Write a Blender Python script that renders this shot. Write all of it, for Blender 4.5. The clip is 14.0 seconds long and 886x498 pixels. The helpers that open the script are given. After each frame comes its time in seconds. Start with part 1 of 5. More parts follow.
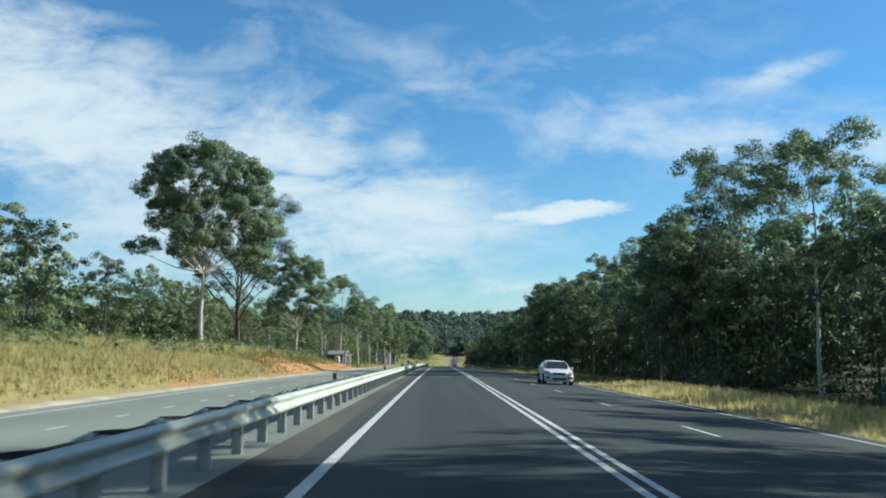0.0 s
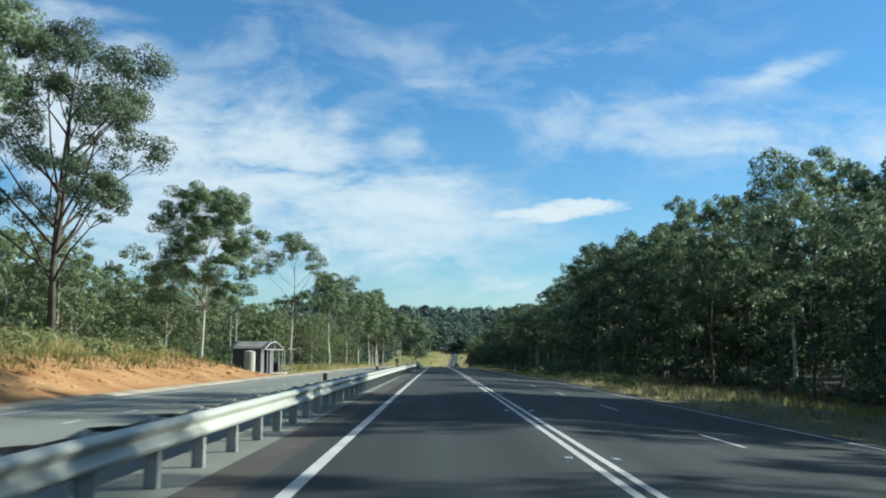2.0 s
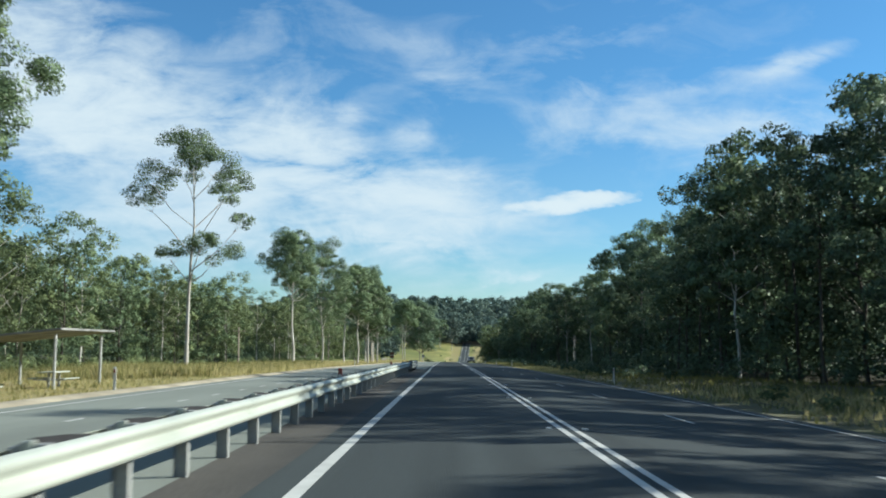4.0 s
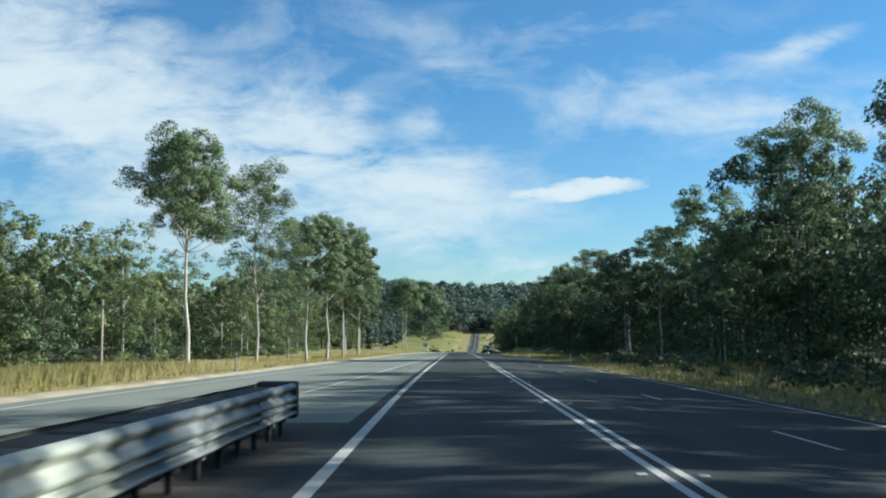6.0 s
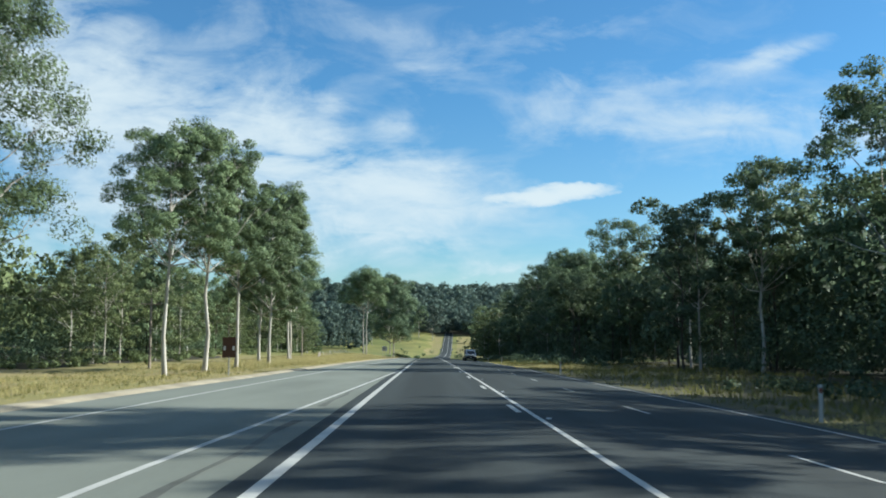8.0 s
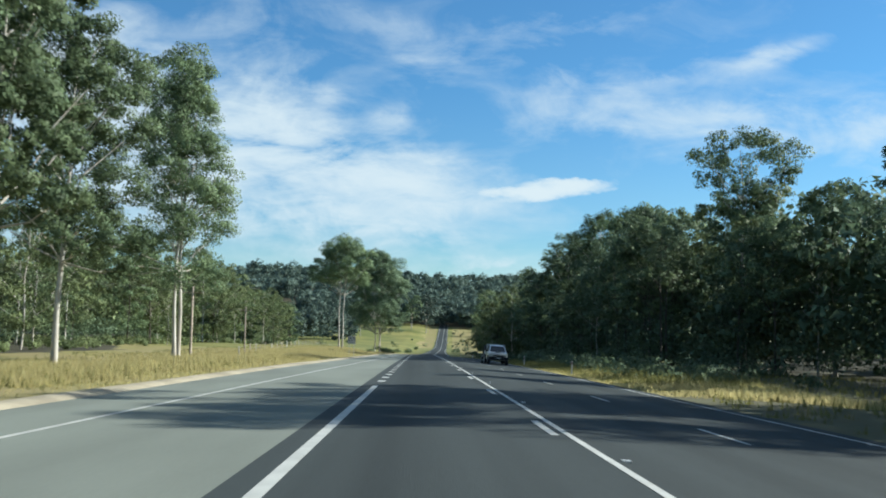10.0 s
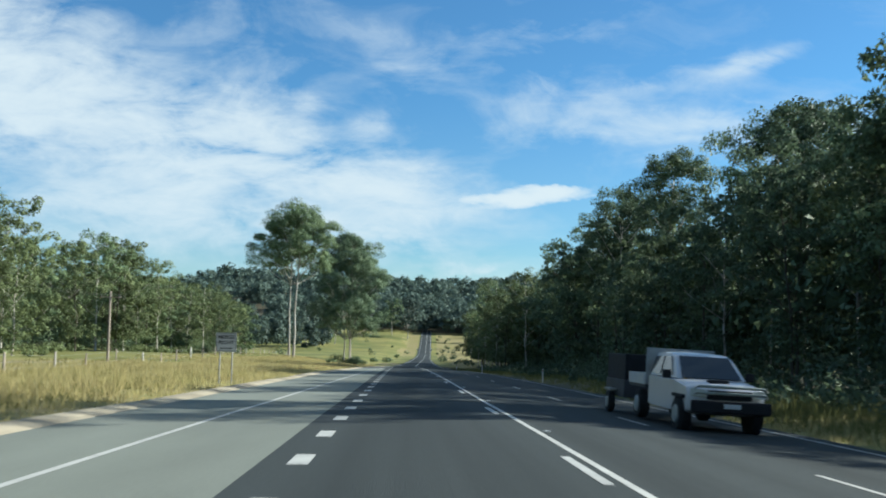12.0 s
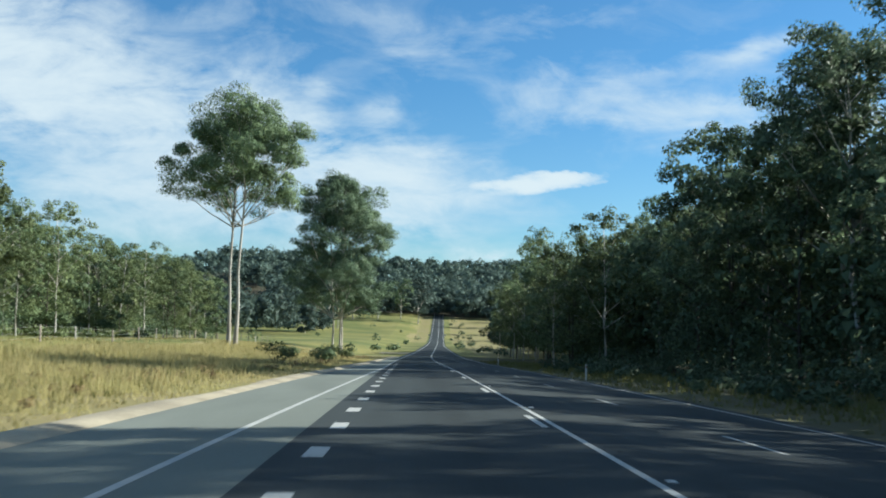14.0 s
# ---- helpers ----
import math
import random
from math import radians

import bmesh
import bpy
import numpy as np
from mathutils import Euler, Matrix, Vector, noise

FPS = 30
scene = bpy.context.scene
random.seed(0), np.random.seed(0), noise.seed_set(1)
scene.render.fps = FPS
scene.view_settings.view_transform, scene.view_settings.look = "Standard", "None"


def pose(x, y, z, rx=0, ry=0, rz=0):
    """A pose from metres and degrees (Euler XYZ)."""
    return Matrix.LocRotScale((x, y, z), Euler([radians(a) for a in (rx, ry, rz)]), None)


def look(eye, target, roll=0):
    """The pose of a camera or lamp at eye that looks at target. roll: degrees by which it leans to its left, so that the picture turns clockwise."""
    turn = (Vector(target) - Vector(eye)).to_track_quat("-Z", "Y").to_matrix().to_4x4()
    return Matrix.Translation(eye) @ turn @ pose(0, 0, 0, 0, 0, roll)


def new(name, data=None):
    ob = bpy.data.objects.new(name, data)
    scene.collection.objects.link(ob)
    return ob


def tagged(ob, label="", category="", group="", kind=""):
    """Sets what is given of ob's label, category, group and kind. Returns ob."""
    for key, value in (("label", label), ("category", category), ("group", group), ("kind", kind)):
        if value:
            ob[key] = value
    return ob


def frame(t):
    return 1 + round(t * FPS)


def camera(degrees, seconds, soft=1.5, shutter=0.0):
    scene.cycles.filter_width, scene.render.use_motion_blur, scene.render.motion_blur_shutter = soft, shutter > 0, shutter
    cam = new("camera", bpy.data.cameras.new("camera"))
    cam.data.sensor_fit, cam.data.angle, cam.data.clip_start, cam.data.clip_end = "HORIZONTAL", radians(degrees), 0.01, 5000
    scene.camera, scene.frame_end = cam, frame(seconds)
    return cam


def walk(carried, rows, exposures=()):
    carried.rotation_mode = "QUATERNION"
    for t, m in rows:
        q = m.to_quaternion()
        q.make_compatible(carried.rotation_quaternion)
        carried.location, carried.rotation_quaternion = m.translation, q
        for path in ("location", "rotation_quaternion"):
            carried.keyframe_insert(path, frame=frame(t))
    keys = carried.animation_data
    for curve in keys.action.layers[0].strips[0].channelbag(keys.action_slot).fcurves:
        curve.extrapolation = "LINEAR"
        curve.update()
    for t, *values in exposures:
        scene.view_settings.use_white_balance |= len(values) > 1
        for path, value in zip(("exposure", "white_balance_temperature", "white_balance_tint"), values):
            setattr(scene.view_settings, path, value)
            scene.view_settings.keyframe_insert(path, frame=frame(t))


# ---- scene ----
# ======================= camera and walk =======================
cam = camera(49.5, 14.0, soft=1.9, shutter=0.15)
# seconds, x, y, z, yaw, pitch, roll
PATH = (
    (0, -0.04, 0.0, 1.40, -0.21, 6.37, -0.05),
    (0.5, -0.02, 19.0, 1.39, -0.29, 6.17, 0.47),
    (1, -0.01, 38.4, 1.37, -0.15, 6.14, 0.78),
    (1.5, 0.01, 57.2, 1.34, -0.29, 6.20, 0.67),
    (2, 0.03, 75.3, 1.29, -0.27, 6.23, 0.30),
    (2.5, 0.04, 93.3, 1.24, 0.26, 6.06, -0.46),
    (3, 0.06, 110.1, 1.17, 0.06, 5.92, -0.12),
    (5.5, -0.10, 196.0, 0.68, 0.75, 5.32, 0.06),
    (6, -0.08, 212.8, 0.55, 0.78, 5.08, -0.28),
    (6.5, -0.06, 229.4, 0.41, 0.68, 5.30, -0.47),
    (7, -0.03, 244.8, 0.27, 0.15, 5.65, 0.21),
    (7.5, 0.00, 259.9, 0.12, -0.58, 5.18, 0.46),
    (8, 0.06, 276.6, -0.04, -0.86, 5.27, 0.21),
    (10.5, -0.13, 361.8, -1.07, -1.21, 4.83, 1.39),
    (11, -0.16, 378.3, -1.30, -1.08, 5.11, 0.88),
    (11.5, -0.19, 395.4, -1.55, -1.25, 4.98, 0.83),
    (12, -0.22, 412.4, -1.81, -2.33, 5.32, 0.90),
    (12.5, -0.24, 429.4, -2.08, -2.52, 5.52, 0.64),
    (13, -0.26, 446.4, -2.36, -2.20, 5.40, 0.81),
    (13.5, -0.28, 463.6, -2.66, -1.87, 5.01, 0.99),
    (14, -0.30, 481.1, -2.97, -1.75, 4.48, 1.07),
)
walk(cam, [(t, pose(x, y, z, 90 + pitch, 0, yaw) @ pose(0, 0, 0, 0, 0, roll)) for t, x, y, z, yaw, pitch, roll in PATH], exposures=((0.0, 0.95), (14.0, 0.95)))

# ======================= sky, sun =======================
SUN_AZ, SUN_EL = radians(13.0), radians(27.5)      # azimuth from +x towards +y
sun_dir = Vector((math.cos(SUN_EL) * math.cos(SUN_AZ), math.cos(SUN_EL) * math.sin(SUN_AZ), math.sin(SUN_EL)))
sun = new("sun", bpy.data.lights.new("sun", "SUN"))
sun.data.energy, sun.data.angle, sun.data.color = 5.0, radians(0.53), (0.92, 0.95, 0.875)
sun.matrix_world = look(sun_dir * 100, (0, 0, 0))

world = bpy.data.worlds.new("sky")
scene.world = world
world.use_nodes = True
wt = world.node_tree
wt.nodes.clear()


def wnode(kind, **kw):
    n = wt.nodes.new(kind)
    for k, v in kw.items():
        if k == "op":
            n.operation = v
        elif k == "clamp":
            n.use_clamp = v
    return n


def wmath(op, a, b=None, c=None, clamp=False):
    n = wnode("ShaderNodeMath", op=op, clamp=clamp)
    for i, v in enumerate((a, b, c)):
        if v is None:
            continue
        if isinstance(v, (int, float)):
            n.inputs[i].default_value = v
        else:
            wt.links.new(v, n.inputs[i])
    return n.outputs[0]


sky = wnode("ShaderNodeTexSky")
sky.sky_type, sky.sun_disc = "NISHITA", False
sky.sun_elevation, sky.sun_rotation = SUN_EL, math.pi / 2 - SUN_AZ
sky.air_density, sky.dust_density, sky.ozone_density = 1.0, 0.25, 2.5
tc = wnode("ShaderNodeTexCoord")
sep = wnode("ShaderNodeSeparateXYZ")
wt.links.new(tc.outputs["Generated"], sep.inputs[0])
dx, dy, dz = sep.outputs
ahead = wmath("MAXIMUM", dy, 0.05)
u, v = wmath("DIVIDE", dx, ahead), wmath("DIVIDE", dz, ahead)
uv = wnode("ShaderNodeCombineXYZ")
wt.links.new(u, uv.inputs[0]), wt.links.new(v, uv.inputs[1])


def sky_noise(sx, sy, scale, detail, rough, off):
    mp = wnode("ShaderNodeMapping")
    mp.inputs["Scale"].default_value = (sx, sy, 1)
    mp.inputs["Location"].default_value = (off, off * 0.7, off)
    mp.inputs["Rotation"].default_value = (0, 0, radians(10))
    wt.links.new(uv.outputs[0], mp.inputs[0])
    n = wnode("ShaderNodeTexNoise")
    n.inputs["Scale"].default_value, n.inputs["Detail"].default_value = scale, detail
    n.inputs["Roughness"].default_value, n.inputs["Distortion"].default_value = rough, 0.6
    wt.links.new(mp.outputs[0], n.inputs["Vector"])
    return n.outputs["Fac"]


def puff(cu, cv, a, b, tilt, weight, calm=0.0):
    """A soft oval of cloud about the direction (cu, 1, cv); calm: how little the wind has pulled it about."""
    c, s = math.cos(radians(tilt)), math.sin(radians(tilt))
    du = wmath("SUBTRACT", wmath("ADD", wmath("MULTIPLY", u, 1 - calm), wmath("MULTIPLY", u0, calm)), cu)
    dv = wmath("SUBTRACT", wmath("ADD", wmath("MULTIPLY", v, 1 - calm), wmath("MULTIPLY", v0, calm)), cv)
    p = wmath("MULTIPLY", wmath("ADD", wmath("MULTIPLY", du, c), wmath("MULTIPLY", dv, s)), 1 / a)
    q = wmath("MULTIPLY", wmath("SUBTRACT", wmath("MULTIPLY", dv, c), wmath("MULTIPLY", du, s)), 1 / b)
    r2 = wmath("ADD", wmath("MULTIPLY", p, p), wmath("MULTIPLY", q, q))
    return wmath("MULTIPLY", wmath("EXPONENT", wmath("MULTIPLY", r2, -1.0)), weight)


# the puffs' outlines are pulled about, as wind does
sway, lift = sky_noise(1.0, 1.6, 9.0, 5.0, 0.6, 7.7), sky_noise(1.0, 1.6, 12.0, 5.0, 0.65, 12.3)
u0, v0 = u, v
u = wmath("ADD", u, wmath("MULTIPLY", wmath("SUBTRACT", sway, 0.5), 0.22))
v = wmath("ADD", v, wmath("MULTIPLY", wmath("SUBTRACT", lift, 0.5), 0.085))
broad = sky_noise(1.0, 2.2, 7.0, 8.0, 0.6, 3.1)
fine = sky_noise(1.0, 3.0, 16.0, 8.0, 0.62, 1.7)
mixn = wmath("ADD", wmath("MULTIPLY", broad, 0.6), wmath("MULTIPLY", fine, 0.4))
thick = None
for args in ((-0.30, 0.205, 0.30, 0.058, -16, 1.0), (-0.45, 0.30, 0.11, 0.08, -35, 0.95), (0.00, 0.145, 0.08, 0.018, -8, 0.40),
        (0.372, 0.302, 0.045, 0.009, 19, 0.75, 0.85), (0.30, 0.228, 0.085, 0.024, 0, 0.55),
        (0.17, 0.235, 0.07, 0.022, 5, 0.35), (-0.105, 0.243, 0.016, 0.013, 0, 0.5, 0.7), (-0.036, 0.222, 0.018, 0.013, 20, 0.55, 0.7),
        (-0.08, 0.112, 0.07, 0.010, -4, 0.45), (0.055, 0.079, 0.035, 0.006, -10, 0.4), (-0.20, 0.33, 0.03, 0.05, -32, 0.16), (-0.27, 0.128, 0.2, 0.022, -5, 0.5), (-0.40, 0.095, 0.2, 0.018, 0, 0.45), (0.47, 0.22, 0.08, 0.03, 0, 0.45), (-0.03, 0.305, 0.13, 0.02, -24, 0.16), (0.10, 0.315, 0.15, 0.02, 14, 0.16), (0.24, 0.268, 0.13, 0.014, 8, 0.2), (-0.19, 0.225, 0.13, 0.040, -18, 0.55), (-0.06, 0.175, 0.14, 0.028, -12, 0.45)):
    g = puff(*args)
    thick = g if thick is None else wmath("ADD", thick, g)
front = wmath("GREATER_THAN", dy, 0.3)
veil = wmath("MULTIPLY", wmath("SUBTRACT", broad, 0.42), 0.7)
amount = wmath("ADD", wmath("MULTIPLY", wmath("MULTIPLY", thick, front), wmath("MAXIMUM", wmath("MULTIPLY", wmath("SUBTRACT", mixn, 0.33), 6.2), 0.12)), wmath("MULTIPLY", veil, 0.85))
# one small bright cloud with a firmer edge, and a wisp high up
for args in ((0.140, 0.1510, 0.050, 0.0090, 8, 2.0, 0.72), (0.088, 0.1475, 0.026, 0.0050, 2, 1.5, 0.80), (0.166, 0.158, 0.022, 0.0065, 8, 1.5, 0.75), (0.125, 0.146, 0.018, 0.008, 0, 1.3, 0.78)):
    g = wmath("MULTIPLY", wmath("SUBTRACT", wmath("MULTIPLY", puff(*args), wmath("ADD", wmath("MULTIPLY", wmath("SUBTRACT", fine, 0.5), 2.6), 1.0)), 0.34), 2.0)
    amount = wmath("ADD", amount, wmath("MULTIPLY", wmath("MAXIMUM", g, 0.0), front))
amount = wmath("MAXIMUM", wmath("SUBTRACT", amount, 0.06), 0.0)
amount = wmath("SUBTRACT", 1.0, wmath("EXPONENT", wmath("MULTIPLY", amount, -1.3)), clamp=True)
# unseen thin cloud added overhead and behind, to make shadows less blue
mp = wnode("ShaderNodeMapping")
mp.inputs["Scale"].default_value = (1.0, 2.0, 1.0)
wt.links.new(tc.outputs["Generated"], mp.inputs[0])
cn = wnode("ShaderNodeTexNoise")
cn.inputs["Scale"].default_value, cn.inputs["Detail"].default_value = 3.0, 6.0
wt.links.new(mp.outputs[0], cn.inputs["Vector"])
aloft = wmath("MULTIPLY", wmath("SUBTRACT", dz, 0.40), 5.0, clamp=True)
behind = wmath("MULTIPLY", wmath("SUBTRACT", 0.35, dy), 4.0, clamp=True)
cover = wmath("MULTIPLY", wmath("MULTIPLY", wmath("SUBTRACT", cn.outputs["Fac"], 0.34), 0.9), wmath("MAXIMUM", aloft, behind), clamp=True)
amount = wmath("MAXIMUM", amount, cover)
mix = wnode("ShaderNodeMix")
mix.data_type = "RGBA"
wt.links.new(amount, mix.inputs["Factor"])
tint = wnode("ShaderNodeMix")
tint.data_type, tint.blend_type = "RGBA", "MULTIPLY"
tint.inputs["Factor"].default_value = 1.0
wt.links.new(sky.outputs[0], tint.inputs["A"])
hue = wnode("ShaderNodeMix")
hue.data_type = "RGBA"
hue.inputs["A"].default_value, hue.inputs["B"].default_value = (0.78, 1.03, 1.14, 1), (0.51, 0.99, 1.24, 1)
wt.links.new(wmath("MULTIPLY", dz, 4.0, clamp=True), hue.inputs["Factor"])
# Zenith paled above the view so that shaded ground takes less blue.
high = wmath("MULTIPLY", wmath("SUBTRACT", dz, 0.40), 3.5, clamp=True)
pale = wnode("ShaderNodeMix")
pale.data_type = "RGBA"
pale.inputs["B"].default_value = (0.76, 1.0, 1.04, 1)
wt.links.new(high, pale.inputs["Factor"]), wt.links.new(hue.outputs["Result"], pale.inputs["A"])
wt.links.new(pale.outputs["Result"], tint.inputs["B"])
wt.links.new(tint.outputs["Result"], mix.inputs["A"])
mix.inputs["B"].default_value = (6.0, 7.2, 7.8, 1)
bg = wnode("ShaderNodeBackground")
bg.inputs["Strength"].default_value = 0.062
wt.links.new(mix.outputs["Result"], bg.inputs["Color"])
wo = wnode("ShaderNodeOutputWorld")
wt.links.new(bg.outputs[0], wo.inputs["Surface"])


# ======================= materials =======================
def material(name, base, rough=0.8, metal=0.0, vary=0.25, scale=6.0, bump=0.15, fine=60.0, second=None, streak=None, rand=0.0, island=0.0, spec=0.3, coord="Object"):
    """A surface with two scales of variation; second: a colour that shows in patches; rand, island: change from object to object, from piece to piece."""
    m = bpy.data.materials.new(name)
    m.use_nodes = True
    nt = m.node_tree
    bs = nt.nodes["Principled BSDF"]
    bs.inputs["Roughness"].default_value, bs.inputs["Metallic"].default_value = rough, metal
    bs.inputs["Specular IOR Level"].default_value = spec
    co = nt.nodes.new("ShaderNodeTexCoord").outputs[coord]
    if streak:
        mp = nt.nodes.new("ShaderNodeMapping")
        mp.inputs["Scale"].default_value = streak
        nt.links.new(co, mp.inputs[0])
        co = mp.outputs[0]

    def noise_tex(s, d):
        n = nt.nodes.new("ShaderNodeTexNoise")
        n.inputs["Scale"].default_value, n.inputs["Detail"].default_value = s, d
        nt.links.new(co, n.inputs["Vector"])
        return n.outputs["Fac"]

    a, b = noise_tex(scale, 4), noise_tex(fine, 3)
    ramp = nt.nodes.new("ShaderNodeMapRange")
    ramp.inputs["From Min"].default_value, ramp.inputs["From Max"].default_value = 0.36, 0.64
    nt.links.new(a, ramp.inputs["Value"])
    mx = nt.nodes.new("ShaderNodeMix")
    mx.data_type = "RGBA"
    nt.links.new(ramp.outputs[0], mx.inputs["Factor"])
    lo = tuple(c * (1 - vary) for c in base)
    hi = second or tuple(min(1, c * (1 + vary)) for c in base)
    mx.inputs["A"].default_value, mx.inputs["B"].default_value = (*lo, 1), (*hi, 1)
    hs = nt.nodes.new("ShaderNodeHueSaturation")
    nt.links.new(mx.outputs["Result"], hs.inputs["Color"])
    val = nt.nodes.new("ShaderNodeMath")
    val.operation = "MULTIPLY_ADD"
    nt.links.new(b, val.inputs[0])
    val.inputs[1].default_value, val.inputs[2].default_value = 2 * vary, 1 - vary
    out = val.outputs[0]
    for amount, node, socket in ((rand, "ShaderNodeObjectInfo", "Random"), (island, "ShaderNodeNewGeometry", "Random Per Island")):
        if amount:
            src = nt.nodes.new(node).outputs[socket]
            mr = nt.nodes.new("ShaderNodeMapRange")
            mr.inputs["To Min"].default_value, mr.inputs["To Max"].default_value = 1 - amount, 1 + amount
            nt.links.new(src, mr.inputs["Value"])
            mu = nt.nodes.new("ShaderNodeMath")
            mu.operation = "MULTIPLY"
            nt.links.new(out, mu.inputs[0]), nt.links.new(mr.outputs[0], mu.inputs[1])
            out = mu.outputs[0]
    nt.links.new(out, hs.inputs["Value"])
    nt.links.new(hs.outputs[0], bs.inputs["Base Color"])
    if bump:
        bp = nt.nodes.new("ShaderNodeBump")
        bp.inputs["Strength"].default_value, bp.inputs["Distance"].default_value = bump, 0.02
        nt.links.new(b, bp.inputs["Height"])
        nt.links.new(bp.outputs[0], bs.inputs["Normal"])
    return m


def leaf_material(name, base, second, rand=0.25, trans=0.30, island=0.34):
    m = material(name, base, 0.55, vary=0.2, scale=0.35, fine=3.0, bump=0, second=second, rand=rand, island=island, spec=0.12)
    nt = m.node_tree
    bs, out = nt.nodes["Principled BSDF"], nt.nodes["Material Output"]
    tr = nt.nodes.new("ShaderNodeBsdfTranslucent")
    nt.links.new(bs.inputs["Base Color"].links[0].from_socket, tr.inputs["Color"])
    ms = nt.nodes.new("ShaderNodeMixShader")
    ms.inputs[0].default_value = trans
    nt.links.new(bs.outputs[0], ms.inputs[1]), nt.links.new(tr.outputs[0], ms.inputs[2])
    nt.links.new(ms.outputs[0], out.inputs["Surface"])
    return m


ASPHALT = material("dark_asphalt", (0.0405, 0.0480, 0.0485), 0.85, vary=0.18, scale=0.35, fine=45, bump=0.3, streak=(2.6, 0.05, 1.0), spec=0.15)
SLIP_ASPHALT = material("grey_slip_lane_asphalt", (0.170, 0.186, 0.162), 0.9, vary=0.14, scale=0.4, fine=40, bump=0.3, streak=(1.0, 0.2, 1.0))
OLD_ASPHALT = material("worn_pale_asphalt", (0.170, 0.186, 0.160), 0.9, vary=0.12, scale=0.4, fine=40, bump=0.3, streak=(1.0, 0.2, 1.0))
SHOULDER = material("dirty_shoulder_seal", (0.061, 0.056, 0.049), 0.92, vary=0.3, scale=0.5, fine=30, bump=0.4, streak=(1.0, 0.25, 1.0))
SMEAR = material("tyre_smear", (0.104, 0.110, 0.098), 0.9, vary=0.35, scale=0.5, fine=30, bump=0.3, streak=(1.0, 0.2, 1.0))
PAINT = material("road_paint", (0.448, 0.448, 0.419), 0.6, vary=0.1, scale=2.0, fine=30, bump=0.1)
EARTH = material("orange_earth", (0.332, 0.156, 0.054), 0.95, vary=0.25, scale=0.5, fine=5, bump=0.5, second=(0.376, 0.217, 0.094))
GRAVEL = material("pale_gravel", (0.361, 0.310, 0.224), 0.95, vary=0.2, scale=0.6, fine=12, bump=0.5)
SOIL = material("dry_grass_ground", (0.326, 0.266, 0.122), 0.95, vary=0.22, scale=0.15, fine=3.5, bump=0.5, second=(0.225, 0.204, 0.068))
PASTURE = material("green_pasture", (0.136, 0.163, 0.041), 0.95, vary=0.2, scale=0.03, fine=1.0, bump=0.3, second=(0.225, 0.204, 0.061))
VERGE = material("shaded_verge_ground", (0.123, 0.109, 0.054), 0.95, vary=0.3, scale=0.2, fine=3.0, bump=0.5, second=(0.087, 0.087, 0.040))
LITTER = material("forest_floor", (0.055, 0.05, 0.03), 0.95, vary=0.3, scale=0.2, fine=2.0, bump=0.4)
GALV = material("galvanised_steel", (0.398, 0.422, 0.368), 0.45, 0.15, vary=0.08, scale=1.2, fine=14, bump=0.05, streak=(1, 0.4, 1))
GALV_DARK = material("dark_galvanised_steel", (0.215, 0.232, 0.228), 0.5, 0.25, vary=0.3, scale=1.6, fine=14, bump=0.05, streak=(1, 0.4, 1))
GALV_DULL = material("dull_galvanised_steel", (0.347, 0.354, 0.339), 0.55, 0.4, vary=0.12, scale=4, fine=30, bump=0.05)
BARK = material("pale_gum_bark", (0.640, 0.612, 0.555), 0.85, vary=0.25, scale=0.7, fine=6, bump=0.4, second=(0.344, 0.306, 0.254), streak=(2, 2, 0.4), rand=0.15)
BARK_DARK = material("dark_rough_and_shaded_bark", (0.076, 0.064, 0.051), 0.9, vary=0.3, scale=2, fine=14, bump=0.6, streak=(2, 2, 0.3), rand=0.2)
LEAF = leaf_material("gum_leaves", (0.122, 0.180, 0.098), (0.172, 0.230, 0.118))
# Olive leaves that also carry the left woods' warm sunlight in their colour.
LEAF_SUN = leaf_material("sunlit_olive_gum_leaves", (0.128, 0.168, 0.080), (0.176, 0.214, 0.098))
# Deep green; for the right-hand woods this colour also holds their shade.
LEAF_DARK = leaf_material("deep_green_and_shaded_leaves", (0.094, 0.142, 0.086), (0.132, 0.182, 0.106))
# Blue-grey cast: distance haze is put into the far leaves' colour.
LEAF_HAZE = leaf_material("haze_tinted_gum_leaves", (0.080, 0.122, 0.104), (0.112, 0.158, 0.128), island=0.12)
GRASS = leaf_material("dry_grass_blades", (0.540, 0.455, 0.225), (0.470, 0.415, 0.190), rand=0, trans=0.55, island=0.15)
GRASS_GREEN = leaf_material("green_grass_blades", (0.171, 0.178, 0.064), (0.228, 0.214, 0.078), rand=0, trans=0.5, island=0.15)
WEED = leaf_material("rusty_weeds", (0.27, 0.19, 0.10), (0.33, 0.25, 0.13), rand=0)
ROOF = material("weathered_roof_sheet", (0.16, 0.16, 0.155), 0.8, 0.0, vary=0.25, scale=1.2, fine=9, bump=0.1, second=(0.25, 0.245, 0.23), spec=0.2)
CONCRETE = material("concrete", (0.347, 0.332, 0.303), 0.9, vary=0.15, scale=1.5, fine=20, bump=0.3)
GREY_SHEET = material("grey_metal_cladding", (0.17, 0.17, 0.178), 0.5, 0.2, vary=0.1, scale=1.0, fine=12, bump=0.05)
DARK_SHEET = material("charcoal_and_shaded_panel", (0.06, 0.06, 0.065), 0.6, 0.1, vary=0.15, scale=1.0, fine=12, bump=0.05)
TANK = material("cream_tank", (0.340, 0.327, 0.285), 0.6, vary=0.08, scale=1.0, fine=10, bump=0.05)
WHITE = material("white_paint", (0.564, 0.564, 0.549), 0.4, vary=0.05, scale=2.0, fine=20, bump=0.0)
